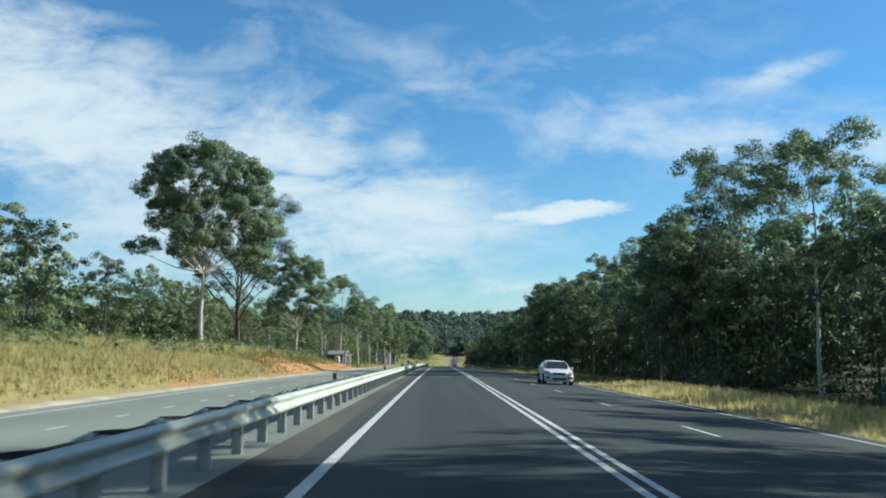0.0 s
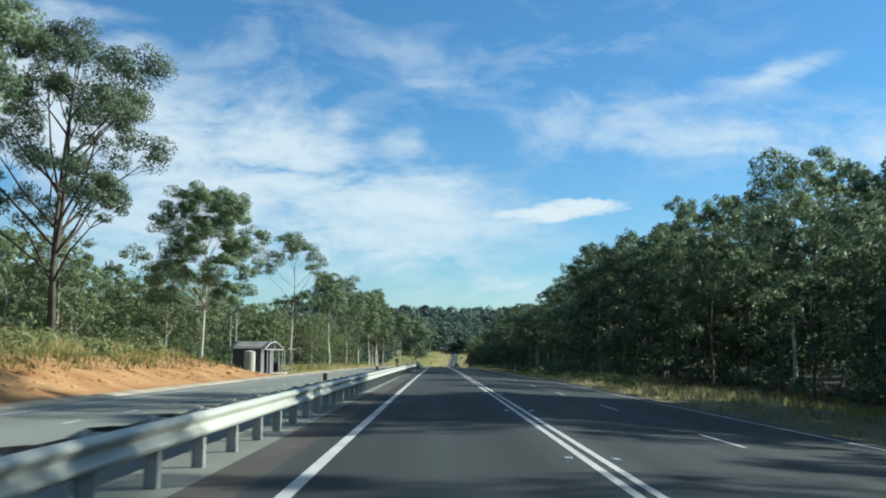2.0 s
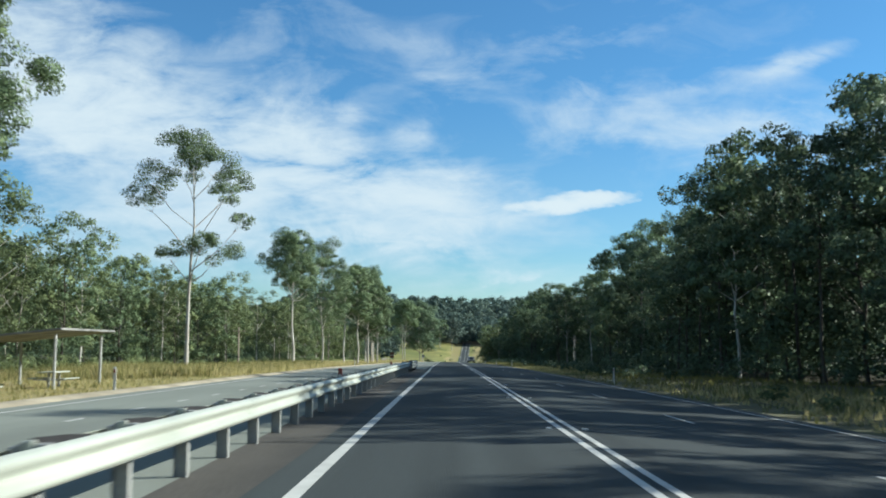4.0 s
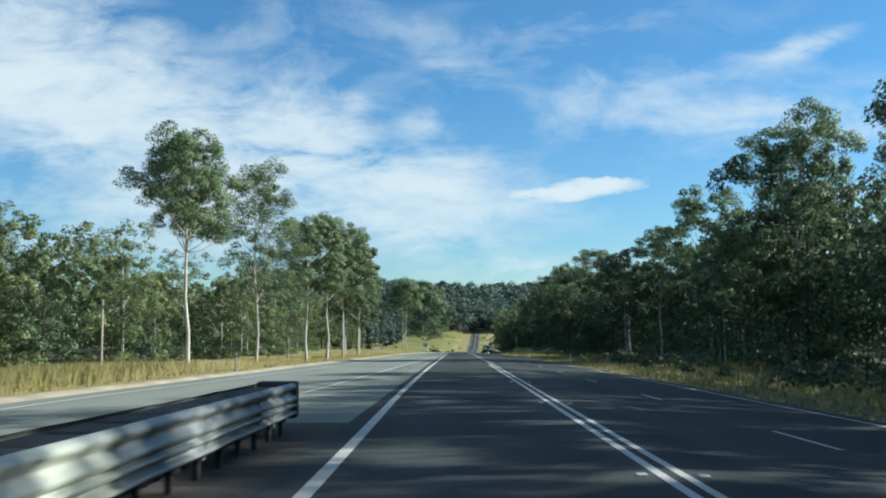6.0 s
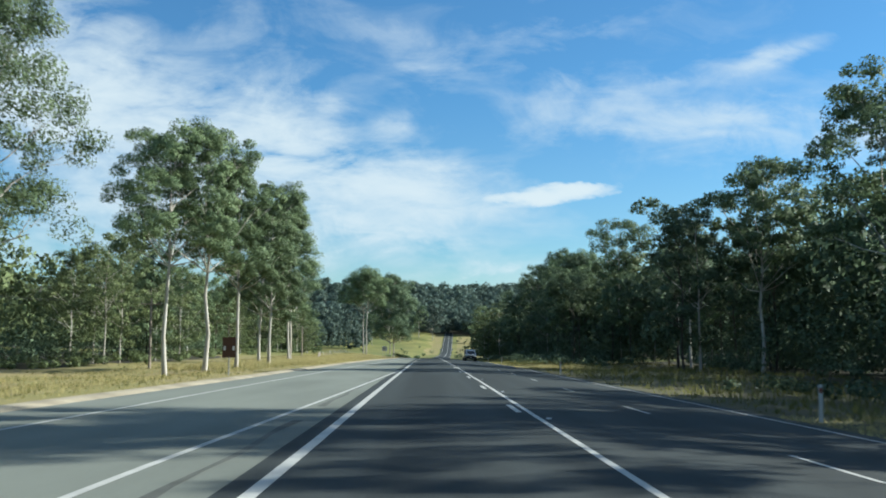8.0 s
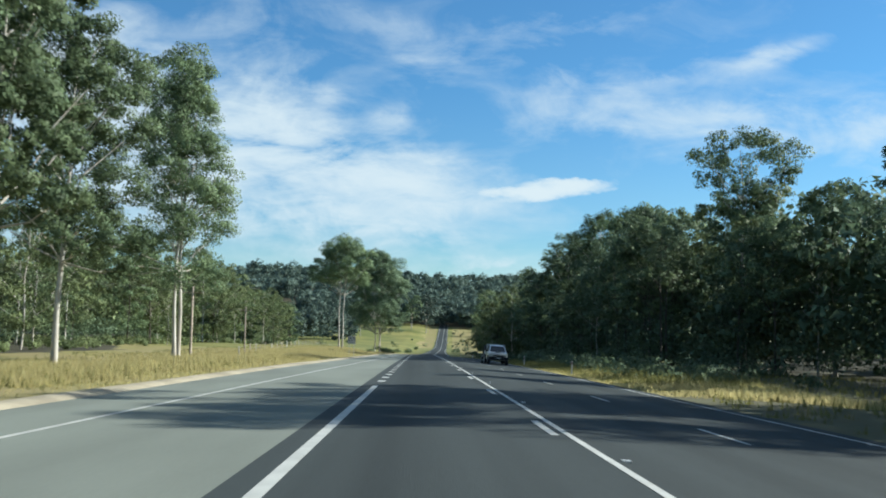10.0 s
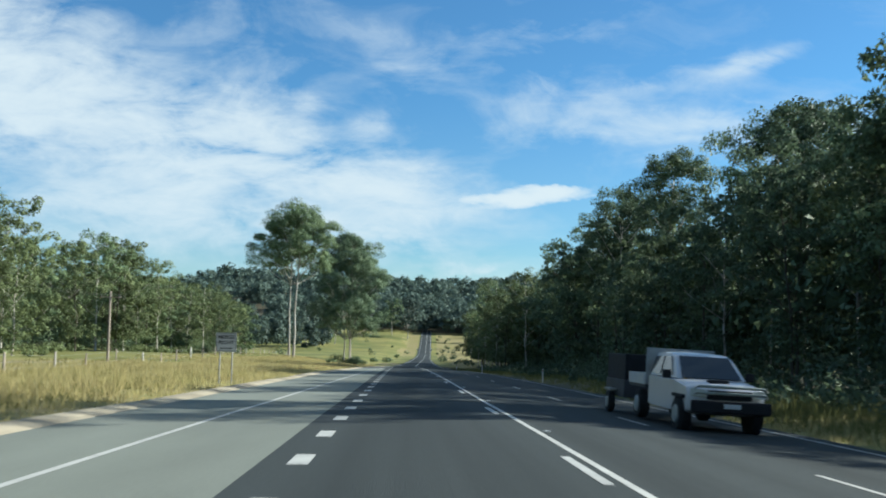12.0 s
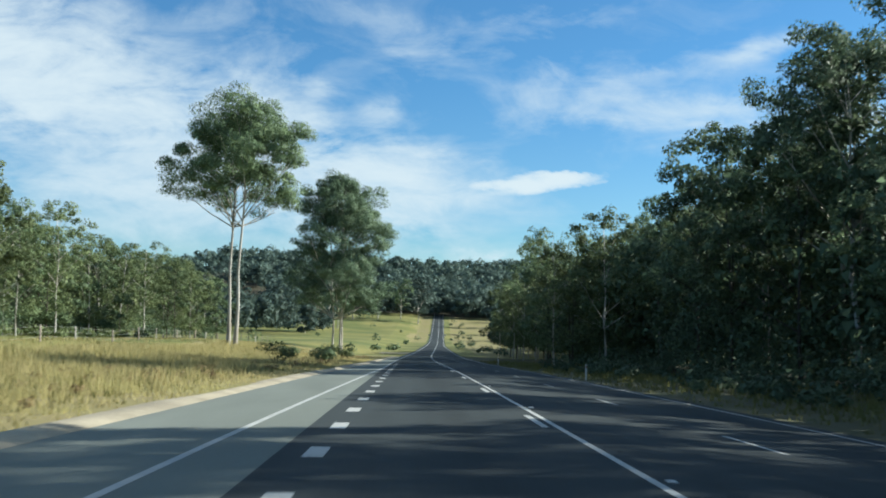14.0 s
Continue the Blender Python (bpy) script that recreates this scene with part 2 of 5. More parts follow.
CAR_WHITE = material("white_car_paint", (0.561, 0.568, 0.583), 0.25, vary=0.02, scale=2.0, fine=20, bump=0.0, spec=0.6)
BLACK = material("black_plastic", (0.016, 0.016, 0.018), 0.75, vary=0.15, scale=4.0, fine=20, bump=0.0)
RUBBER = material("tyre_rubber", (0.025, 0.025, 0.025), 0.85, vary=0.15, scale=4.0, fine=20, bump=0.1)
GLASS = material("dark_glass", (0.02, 0.025, 0.03), 0.08, vary=0.1, scale=1.0, fine=10, bump=0.0, spec=0.7)
LAMP_GLASS = material("lamp_glass", (0.22, 0.235, 0.24), 0.12, vary=0.1, scale=3.0, fine=20, bump=0.0, spec=0.7)
RED = material("red_reflector", (0.22, 0.045, 0.03), 0.4, vary=0.1, scale=4.0, fine=20, bump=0.0)
WOOD = material("weathered_timber", (0.30, 0.25, 0.20), 0.9, vary=0.25, scale=2.0, fine=20, bump=0.3, streak=(3, 3, 0.3), rand=0.2)


# ======================= mesh tools =======================
def mesh_of(name, verts, faces, mats, smooth=False, index=None):
    me = bpy.data.meshes.new(name)
    me.from_pydata([tuple(p) for p in verts], [], [tuple(f) for f in faces])
    for m in mats if isinstance(mats, (list, tuple)) else [mats]:
        me.materials.append(m)
    if index is not None:
        me.polygons.foreach_set("material_index", np.asarray(index, dtype=np.int32))
    if smooth:
        me.polygons.foreach_set("use_smooth", np.ones(len(me.polygons), dtype=bool))
    me.update()
    return me


def part(name, bm, mat, parent=None, label="", smooth=False):
    me = bpy.data.meshes.new(name)
    bm.to_mesh(me)
    bm.free()
    me.materials.append(mat)
    if smooth:
        me.polygons.foreach_set("use_smooth", np.ones(len(me.polygons), dtype=bool))
    ob = new(name, me)
    ob.parent = parent
    return tagged(ob, label) if label else ob


def add(name, me, parent=None, m=None, label=""):
    ob = new(name, me)
    ob.parent = parent
    if m is not None:
        ob.matrix_basis = m
    return tagged(ob, label) if label else ob


def box(bm, x0, x1, y0, y1, z0, z1, bevel=0.0):
    vs = [bm.verts.new((x, y, z)) for x in (x0, x1) for y in (y0, y1) for z in (z0, z1)]
    fs = [bm.faces.new([vs[i] for i in f]) for f in ((0, 1, 3, 2), (4, 6, 7, 5), (0, 4, 5, 1), (2, 3, 7, 6), (0, 2, 6, 4), (1, 5, 7, 3))]
    if bevel:
        es = list({e for f in fs for e in f.edges})
        bmesh.ops.bevel(bm, geom=es, offset=bevel, segments=2, affect="EDGES", profile=0.6)


def boxed(x0, x1, y0, y1, z0, z1, bevel=0.0):
    bm = bmesh.new()
    box(bm, x0, x1, y0, y1, z0, z1, bevel)
    return bm


def tube(points, radii, sides=6, closed_top=True):
    """Vertices and faces of a tapered tube along points."""
    pts = [Vector(p) for p in points]
    vs, fs = [], []
    for i, p in enumerate(pts):
        d = (pts[min(i + 1, len(pts) - 1)] - pts[max(i - 1, 0)]).normalized()
        a = d.orthogonal() if abs(d.z) < 0.95 else Vector((1, 0, 0))
        a = (a - d * a.dot(d)).normalized()
        b = d.cross(a)
        for k in range(sides):
            t = 2 * math.pi * k / sides
            vs.append(p + (a * math.cos(t) + b * math.sin(t)) * radii[i])
    for i in range(len(pts) - 1):
        for k in range(sides):
            j = (k + 1) % sides
            fs.append((i * sides + k, i * sides + j, (i + 1) * sides + j, (i + 1) * sides + k))
    if closed_top:
        fs.append(tuple((len(pts) - 1) * sides + k for k in range(sides)))
    return vs, fs


def joined(chunks):
    vs, fs = [], []
    for v, f in chunks:
        n = len(vs)
        vs += list(v)
        fs += [tuple(i + n for i in q) for q in f]
    return vs, fs


# ======================= the lie of the land =======================
K = 1.887e-5
_py = np.array([520, 620, 700, 760, 900, 1010, 1070, 1260, 1400, 1600, 1800, 2600], float)
_pz = np.array([-5.1, -8.0, -9.8, -10.6, -12.2, -13.0, -11.8, 1.5, 12, 40, 58, 60], float)
_ys = np.arange(-400, 2601, 5.0)
_zs = np.where(_ys < 520, -K * _ys**2, np.interp(_ys, _py, _pz))
_smooth = np.convolve(np.pad(_zs, 10, mode="edge"), np.ones(21) / 21, mode="valid")
_zs = np.where(_ys < 440, _zs, _smooth)


def zr(y):
    """The road's height along its way."""
    return np.interp(y, _ys, _zs)


def cx(y):
    """How far the road has bent to the right."""
    y = np.asarray(y, float)
    return np.where(y < 560, 0, np.where(y < 700, 0.0305 * (y - 560) ** 2 / 280, 2.135 + 0.0305 * (y - 700)))


def rz(x, y):
    """The road surface, which falls away to the right of the centre line."""
    return zr(y) - 0.055 * np.maximum(0, x - cx(y) - 2.2)


def step(a, b, x):
    t = np.clip((np.asarray(x, float) - a) / (b - a), 0, 1)
    return t * t * (3 - 2 * t)


_rng = np.random.default_rng(5)
_wave = [(_rng.uniform(0.02, 0.25), _rng.uniform(0, 6.28), _rng.uniform(0, 6.28)) for _ in range(7)]


def rough_land(x, y):
    s = 0
    for f, p, q in _wave:
        s = s + np.sin(f * x * 1.3 + p) * np.sin(f * y + q) * 0.05 / (0.25 + f * 2)
    return s


def gz(x, y):
    """The ground: verge, cutting with its bank on the left, falling wooded land on the right, far ridge."""
    x, y = np.asarray(x, float), np.asarray(y, float)
    xr = x - cx(y)
    z = zr(y) - 0.06
    left = np.maximum(0, -xr - 11.8)
    bank = np.interp(-xr, [11.8, 12.6, 14.0, 16.5, 20.0, 24.0, 40.0, 80.0], [0, 0.12, 0.7, 1.35, 1.75, 2.2, 3.6, 4.5]) * (1 - step(140, 157, y))
    dip = np.interp(y, [120, 200, 300, 330, 440, 520, 590, 700], [0, -0.2, -0.9, -1.1, -0.4, 0.5, 2.0, 2.0])
    lvl = dip * np.interp(-xr, [11.8, 19, 26, 60], [0, 0.6, 1, 1]) + np.interp(-xr, [45, 120], [0, 1.5])
    right = np.interp(xr, [2.2, 9.0, 12.0, 20.0, 60.0, 200.0], [0, -0.42, -0.5, -0.75, -1.0, 2.0]) - 1.4 * step(12, 34, xr) * (1 - step(130, 220, y))
    far = step(700, 1700, y) * np.interp(np.abs(xr), [0, 30, 250, 900], [0, 0, 8, 26])
    hollow = -0.34 * np.exp(-(((xr + 19) / 6) ** 2) - ((y - 176) / 16) ** 2)
    lump = rough_land(x, y) * step(11.8, 20, np.abs(xr))
    return z + hollow + bank + lvl * step(120, 160, y) + right + far + np.where(np.abs(xr) > 10, lump, 0)

# ======================= ground and road =======================
def spread(near, step_near, far, growth):
    a = list(np.arange(-near, near + 0.1, step_near))
    d, pos = step_near, near
    while pos < far:
        d *= growth
        pos += d
        a.append(pos)
        a.insert(0, -pos)
    return np.array(a)


gx = spread(64, 1.0, 1800, 1.22)
gy = np.concatenate([np.arange(-1800, -120, 120.0), np.arange(-120, -20, 10.0), np.arange(-20, 620, 2.5), np.arange(620, 1320, 10.0), np.arange(1320, 2600, 40.0)])
GX, GY = np.meshgrid(gx, gy)
GXs = GX + cx(GY)
GZ = gz(GXs, GY)
nx = len(gx)
quads = [(j * nx + i, j * nx + i + 1, (j + 1) * nx + i + 1, (j + 1) * nx + i) for j in range(len(gy) - 1) for i in range(nx - 1)]
xc, yc = (gx[:-1] + gx[1:]) / 2, (gy[:-1] + gy[1:]) / 2
XC, YC = np.meshgrid(xc, yc)
ragged = np.vectorize(lambda a, b: noise.noise((a * 0.11, b * 0.06, 3.0)))(XC, YC)
mat_index = np.zeros(XC.shape, int)                                                      # dry grass
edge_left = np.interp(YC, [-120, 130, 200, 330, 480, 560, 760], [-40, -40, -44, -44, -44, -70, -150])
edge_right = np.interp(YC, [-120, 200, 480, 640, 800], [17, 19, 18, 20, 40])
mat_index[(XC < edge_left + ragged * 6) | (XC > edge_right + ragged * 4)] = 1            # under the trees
mat_index[(XC < -12.4) & (XC > -19 + ragged * 5) & (YC < 152) & ((YC > 72 + ragged * 30) | (ragged > 0.06))] = 2          # bare cutting
mat_index[(XC < -24) & (XC > -150) & (YC > 520)] = 3                                     # pasture
mat_index[(YC > 660) & (np.abs(XC) < 120)] = 3
mat_index[(YC > 1290)] = 1
# Verge ground darkened for the forest's shade; sunlit stretches keep the golden ground.
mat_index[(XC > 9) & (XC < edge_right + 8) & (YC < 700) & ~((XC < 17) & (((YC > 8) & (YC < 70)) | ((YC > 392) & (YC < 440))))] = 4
mat_index[(XC > 14) & (XC < 60) & (YC > 700) & (YC < 1290)] = 0
mat_index[(XC < -4) & (XC > -15 + ragged * 8) & (YC > 990) & (YC < 1290)] = 0
mat_index[(XC < 24) & (XC > 9.5) & (YC > 980) & (YC < 1290)] = 0
mat_index[(XC > 10.5) & (XC < 14.5 + ragged * 4) & (YC > 146) & (YC < 168)] = 5
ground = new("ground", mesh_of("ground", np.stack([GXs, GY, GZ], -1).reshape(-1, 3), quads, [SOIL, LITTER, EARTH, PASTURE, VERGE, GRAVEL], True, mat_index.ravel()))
tagged(ground, "dry grassy verges, orange earth cutting and wooded land beside the road", "ground", kind="structure")


def ribbon(name, left, right, ys, mat, lift=0.0, parent=None, label="", cols=1, thick=0.0):
    """A strip of road between two lines x(y), lying on the road's surface."""
    vs, fs = [], []
    n = cols + 1
    for y in ys:
        a, b = left(y) if callable(left) else left, right(y) if callable(right) else right
        for i in range(n):
            x = a + (b - a) * i / cols + float(cx(y))
            vs.append((x, y, float(rz(x, y)) + lift))
    for j in range(len(ys) - 1):
        for i in range(cols):
            fs.append((j * n + i, j * n + i + 1, (j + 1) * n + i + 1, (j + 1) * n + i))
    ob = add(name, mesh_of(name, vs, fs, mat), parent, label=label)
    return ob


def line_x(table):
    a, b = np.array([p[0] for p in table], float), np.array([p[1] for p in table], float)
    return lambda y: float(np.interp(y, a, b))


long_y = np.concatenate([np.arange(-100, 620, 5.0), np.arange(620, 1321, 10.0)])
XG = line_x([(-100, -11.4), (235, -11.2), (260, -10.3), (284, -9.7), (320, -8.6), (396, -7.7), (425, -6.9), (483, -6.0), (510, -5.2), (560, -3.9), (700, -3.4), (1320, -3.4)])
XE = line_x([(-100, -10.2), (225, -10.2), (240, -9.9), (255, -8.9), (276, -7.6), (300, -7.0), (390, -5.1), (420, -4.3), (473, -3.4), (497, -3.0), (520, -2.5), (545, -2.0), (1320, -1.9)])
road = new("road")
tagged(road, "dark asphalt highway with a paler worn merging lane and white markings", "road", kind="structure")


def split_ribbon(name, xs, ys, mat, parent, label):
    """A strip whose columns lie at fixed distances from the centre."""
    vs, fs = [], []
    n = len(xs)
    for y in ys:
        for x in xs:
            X = (x(y) if callable(x) else x) + float(cx(y))
            vs.append((X, y, float(rz(X, y))))
    for j in range(len(ys) - 1):
        for i in range(n - 1):
            fs.append((j * n + i, j * n + i + 1, (j + 1) * n + i + 1, (j + 1) * n + i))
    return add(name, mesh_of(name, vs, fs, mat), parent, label=label)


XR = line_x([(-100, 8.7), (650, 8.7), (880, 5.5), (1320, 5.5)])
XL = line_x([(-100, -2.0), (600, -2.0), (640, -3.0), (1320, -3.0)])
split_ribbon("carriageway", [XL, 2.2, lambda y: XR(y) + 0.6], long_y, ASPHALT, road, "dark asphalt traffic lanes")
yb = np.arange(-100, 231, 5.0)
XS = line_x([(-100, -2.65), (140, -2.65), (180, -3.5), (231, -3.5)])
split_ribbon("shoulder", [XS, -2.0], yb, SHOULDER, road, "brownish dirty road shoulder")
split_ribbon("slip_lane", [XG, XS], yb, SLIP_ASPHALT, road, "grey asphalt slip lanes")
split_ribbon("merge_lane", [XG, XL], np.arange(230, 641, 5.0), OLD_ASPHALT, road, "pale worn asphalt lanes")


def stripe(x, w, y0, y1, gap=5.0, name="line_marking", label=""):
    ys = np.linspace(y0, y1, max(2, int((y1 - y0) / gap) + 1))
    f = x if callable(x) else (lambda y: x)
    return ribbon(name, lambda y: f(y) - w / 2, lambda y: f(y) + w / 2, ys, PAINT, 0.005, road, label)


stripe(line_x([(-100, -1.5), (222, -1.5), (240, -1.67), (268, -1.69), (290, -1.62), (377, -1.54)]), 0.17, -100, 377)
stripe(2.07, 0.115, -100, 277)
stripe(2.31, 0.115, -100, 640)
stripe(2.31, 0.20, 640, 1320)
stripe(XR, 0.11, -100, 600)
stripe(XR, 0.20, 600, 1320)
stripe(XE, 0.12, -100, 640)
stripe(XE, 0.20, 640, 1320)
stripe(line_x([(231, -4.7), (261, -3.85), (287, -3.3), (308, -2.6), (340, -1.75)]), 0.12, 231, 340)
for k in range(46):
    stripe(-1.5, 0.27, 380.3 + 4.03 * k, 381.5 + 4.03 * k, name="dash_marking")
for k in range(24):
    stripe(2.07, 0.13, 298 + 12.5 * k, 300.9 + 12.5 * k, name="dash_marking")
for k in range(-4, 50):
    stripe(5.5, 0.10, 19.3 + 12.22 * k, 22.3 + 12.22 * k, name="dash_marking")
for k in range(-10, 51):
    stripe(-7.65, 0.11, 18.9 + 4.02 * k, 19.9 + 4.02 * k, name="dash_marking")

# pale headwalls where the road crosses a culvert, and a gravel driveway beside the dip
for xx in (-3.6, 6.6):
    hw = new("culvert_headwall")
    yy = 1088.0
    hw.matrix_basis = pose(xx + float(cx(yy)), yy, float(zr(yy)))
    tagged(hw, "small white-painted concrete headwall beside the road", "headwall", "culvert headwalls")
    part("wall", boxed(-0.35, 0.35, -0.12, 0.12, -0.4, 0.75, 0.02), WHITE, hw)
    part("coping", boxed(-0.42, 0.42, -0.17, 0.17, 0.75, 0.85, 0.02), WHITE, hw)
apron = new("driveway", mesh_of("driveway", [(x + float(cx(y)), y, float(zr(y)) + 0.03) for y in (692, 700, 708) for x in (-9.5, -6.5, -2.9)], [(0, 1, 4, 3), (1, 2, 5, 4), (3, 4, 7, 6), (4, 5, 8, 7)], GRAVEL))
tagged(apron, "pale gravel driveway joining the road", "driveway", kind="structure")

# pale gravel edging
gv, gf = [], []
ge_y = np.arange(-100, 640, 2.5)
for j, y in enumerate(ge_y):
    w = 0.55 + 0.35 * noise.noise((0, y * 0.09, 0)) + 0.2 * noise.noise((4, y * 0.4, 0))
    if y > 452:
        w *= 0.35 + 0.65 * (noise.noise((8, y * 0.07, 0)) > -0.15)
    a = XG(y) + float(cx(y))
    for dx_, dz_ in ((0.25, 0.002), (0.0, 0.05), (-w * 0.7, 0.085), (-w - 0.5, -0.12)):
        gv.append((a + dx_, y, float(zr(y)) + dz_))
for j in range(len(ge_y) - 1):
    for i in range(3):
        gf.append((j * 4 + i + 1, j * 4 + i, (j + 1) * 4 + i, (j + 1) * 4 + i + 1))
tagged(new("gravel_edge", mesh_of("gravel_edge", gv, gf, GRAVEL, True)), "pale sandy gravel strip along the worn asphalt", "verge", kind="structure")

# ======================= crash barrier =======================
W_PROFILE = [(0.0, 0.0), (0.045, 0.02), (0.075, 0.045), (0.078, 0.075), (0.05, 0.10), (0.01, 0.135), (0.0, 0.155), (0.01, 0.175), (0.05, 0.21), (0.078, 0.235), (0.075, 0.265), (0.045, 0.29), (0.0, 0.31)]
TH = [(a, b * 0.66) for a, b in W_PROFILE]
T_PROFILE = TH + [(a, b + 0.2046) for a, b in W_PROFILE[1:7]] + [(a, b + 0.2) for a, b in W_PROFILE[7:]]


def beam(profile, x, side, base, y0, y1, gap=2.0):
    vs, fs = [], []
    ys = np.linspace(y0, y1, max(2, int((y1 - y0) / gap) + 1))
    n = len(profile)
    for y in ys:
        for inset in (0.0, 0.004):
            for a, b in profile:
                vs.append((x + side * (a - inset), y, float(zr(y)) + base + b))
    for j in range(len(ys) - 1):
        o, p = j * 2 * n, (j + 1) * 2 * n
        for i in range(n - 1):
            fs.append((o + i, o + i + 1, p + i + 1, p + i))
            fs.append((o + n + i + 1, o + n + i, p + n + i, p + n + i + 1))
        for i in (0, n - 1):
            fs.append((o + i, o + n + i, p + n + i, p + i))
    for o in (0, (len(ys) - 1) * 2 * n):
        for i in range(n - 1):
            fs.append((o + i, o + i + 1, o + n + i + 1, o + n + i))
    return vs, fs


barrier = new("crash_barrier")
tagged(barrier, "double-sided galvanised steel crash barrier on steel posts beside the road", "guardrail")
BX = -2.98
Y_W, Y_T = -14.0, 215.4
for side in (1, -1):
    y = Y_W
    while y < Y_T - 0.1:
        y2 = min(y + 4.0, Y_T)
        add("rail", mesh_of("rail", *beam(W_PROFILE, BX + side * (0.14 + 0.003 * (int(y / 4) % 2)), side, 0.42 if side > 0 else 0.385, y, y2 + 0.25), GALV, True), barrier)
        y = y2
bm = bmesh.new()
box(bm, -0.075, 0.075, -0.004, 0.004, -0.4, 0.74)
box(bm, -0.075, -0.069, -0.05, 0.05, -0.4, 0.74)
box(bm, 0.069, 0.075, -0.05, 0.05, -0.4, 0.74)
post_me = bpy.data.meshes.new("post")
bm.to_mesh(post_me), bm.free()
post_me.materials.append(GALV_DULL)
bm = bmesh.new()
box(bm, -0.14, -0.077, -0.05, 0.05, 0.40, 0.72, 0.012)
box(bm, 0.077, 0.14, -0.05, 0.05, 0.42, 0.74, 0.012)
block_me = bpy.data.meshes.new("spacer_block")
bm.to_mesh(block_me), bm.free()
block_me.materials.append(GALV_DULL)
bm = bmesh.new()
box(bm, -0.05, 0.03, -0.03, 0.03, 0.60, 0.76, 0.01)
cap_me = bpy.data.meshes.new("cap")
bm.to_mesh(cap_me), bm.free()
cap_me.materials.append(GALV)
# Dark wedges added to imitate the shaded gaps behind the rail.
bm = bmesh.new()
fv = [bm.verts.new((x, y_, z)) for x in (-0.016, -0.004) for y_, z in ((0.035, 0.60), (1.25, 0.60), (1.25, 0.70), (0.7, 0.742), (0.035, 0.775))]
for f in ((0, 1, 2, 3, 4), (9, 8, 7, 6, 5), (0, 5, 6, 1), (1, 6, 7, 2), (2, 7, 8, 3), (3, 8, 9, 4), (4, 9, 5, 0)):
    bm.faces.new([fv[i] for i in f])
bmesh.ops.recalc_face_normals(bm, faces=bm.faces)
shade_wedge_me = bpy.data.meshes.new("fin")
bm.to_mesh(shade_wedge_me), bm.free()
shade_wedge_me.materials.append(BLACK)
y = Y_W + 0.4
while y < Y_T - 0.2:
    m = pose(BX, y, float(zr(y)))
    add("post", post_me, barrier, m)
    add("spacer_block", block_me, barrier, m)
    add("cap", cap_me, barrier, m, "pale steel post cap")
    add("fin", shade_wedge_me, barrier, m, "dark wedge added for the shaded gap behind the rail")
    y += 1.985
bm = bmesh.new()
box(bm, -0.055, 0.055, -0.02, 0.02, 0.66, 0.95, 0.008)
body_me = bpy.data.meshes.new("marker_body")
bm.to_mesh(body_me), bm.free()
body_me.materials.append(RED)
bm = bmesh.new()
box(bm, -0.05, 0.05, -0.024, -0.0205, 0.68, 0.78)
face_me = bpy.data.meshes.new("marker_face")
bm.to_mesh(face_me), bm.free()
face_me.materials.append(WHITE)
for k, y in enumerate((27.2, 51.9, 76.0, 101.2, 123.5, 147.0, 171.0, 195.0)):
    e = new("road_marker")
    e.matrix_basis = pose(BX, y, float(zr(y)))
    tagged(e, "dark red reflector marker with a white patch on the crash barrier", "delineator", "barrier markers")
    add("body", body_me, e)
    add("reflector", face_me, e, label="white reflective patch")


# ======================= trees =======================
def leaf_cards(rng, centre, radii, n, size, droop=0.75, crown=None):
    """n small pointed leaf sprays in a domed tuft, thick at its skin: rows of a corner's place and the way in which the tuft's skin faces there."""
    n = max(3, n)
    d = rng.normal(size=(n, 3))
    d[:, 2] += 0.25
    d /= np.linalg.norm(d, axis=1)[:, None]
    rho = 0.5 + 0.55 * rng.uniform(0, 1, n) ** 0.7
    p = centre + d * radii * rho[:, None]
    p[:, 2] += 0.16 * radii[2] - np.where(d[:, 2] < -0.1, 0.35 * radii[2] * d[:, 2], 0)
    face = d / radii * radii.mean() + rng.normal(size=(n, 3)) * (0.22 if size < 0.5 else 0.10)
    face[:, 2] += 0.25
    if crown is not None:
        out = centre - crown
        face += 0.45 * out / (np.linalg.norm(out) + 1e-6)
    face /= np.linalg.norm(face, axis=1)[:, None]
    ax = rng.normal(size=(n, 3))
    ax -= face * (ax * face).sum(1)[:, None] * 0.75
    ax[:, 2] -= droop
    ax /= np.linalg.norm(ax, axis=1)[:, None]
    sd = np.cross(ax, face + rng.normal(size=(n, 3)) * (0.45 if size < 0.5 else 0.2))
    sd /= np.linalg.norm(sd, axis=1)[:, None] + 1e-9
    s = size * rng.uniform(0.6, 1.4, n)[:, None]
    w = s * rng.uniform(0.26, 0.46, n)[:, None]
    w *= np.where((np.cross(sd, ax) * face).sum(1) > 0, 1, -1)[:, None]
    co = np.stack([p - ax * s * 0.45 - sd * w, p - ax * s * 0.3 + sd * w, p + ax * s * 0.65], 1).reshape(-1, 3)
    return np.concatenate([co, np.repeat(face, 3, 0)], 1)


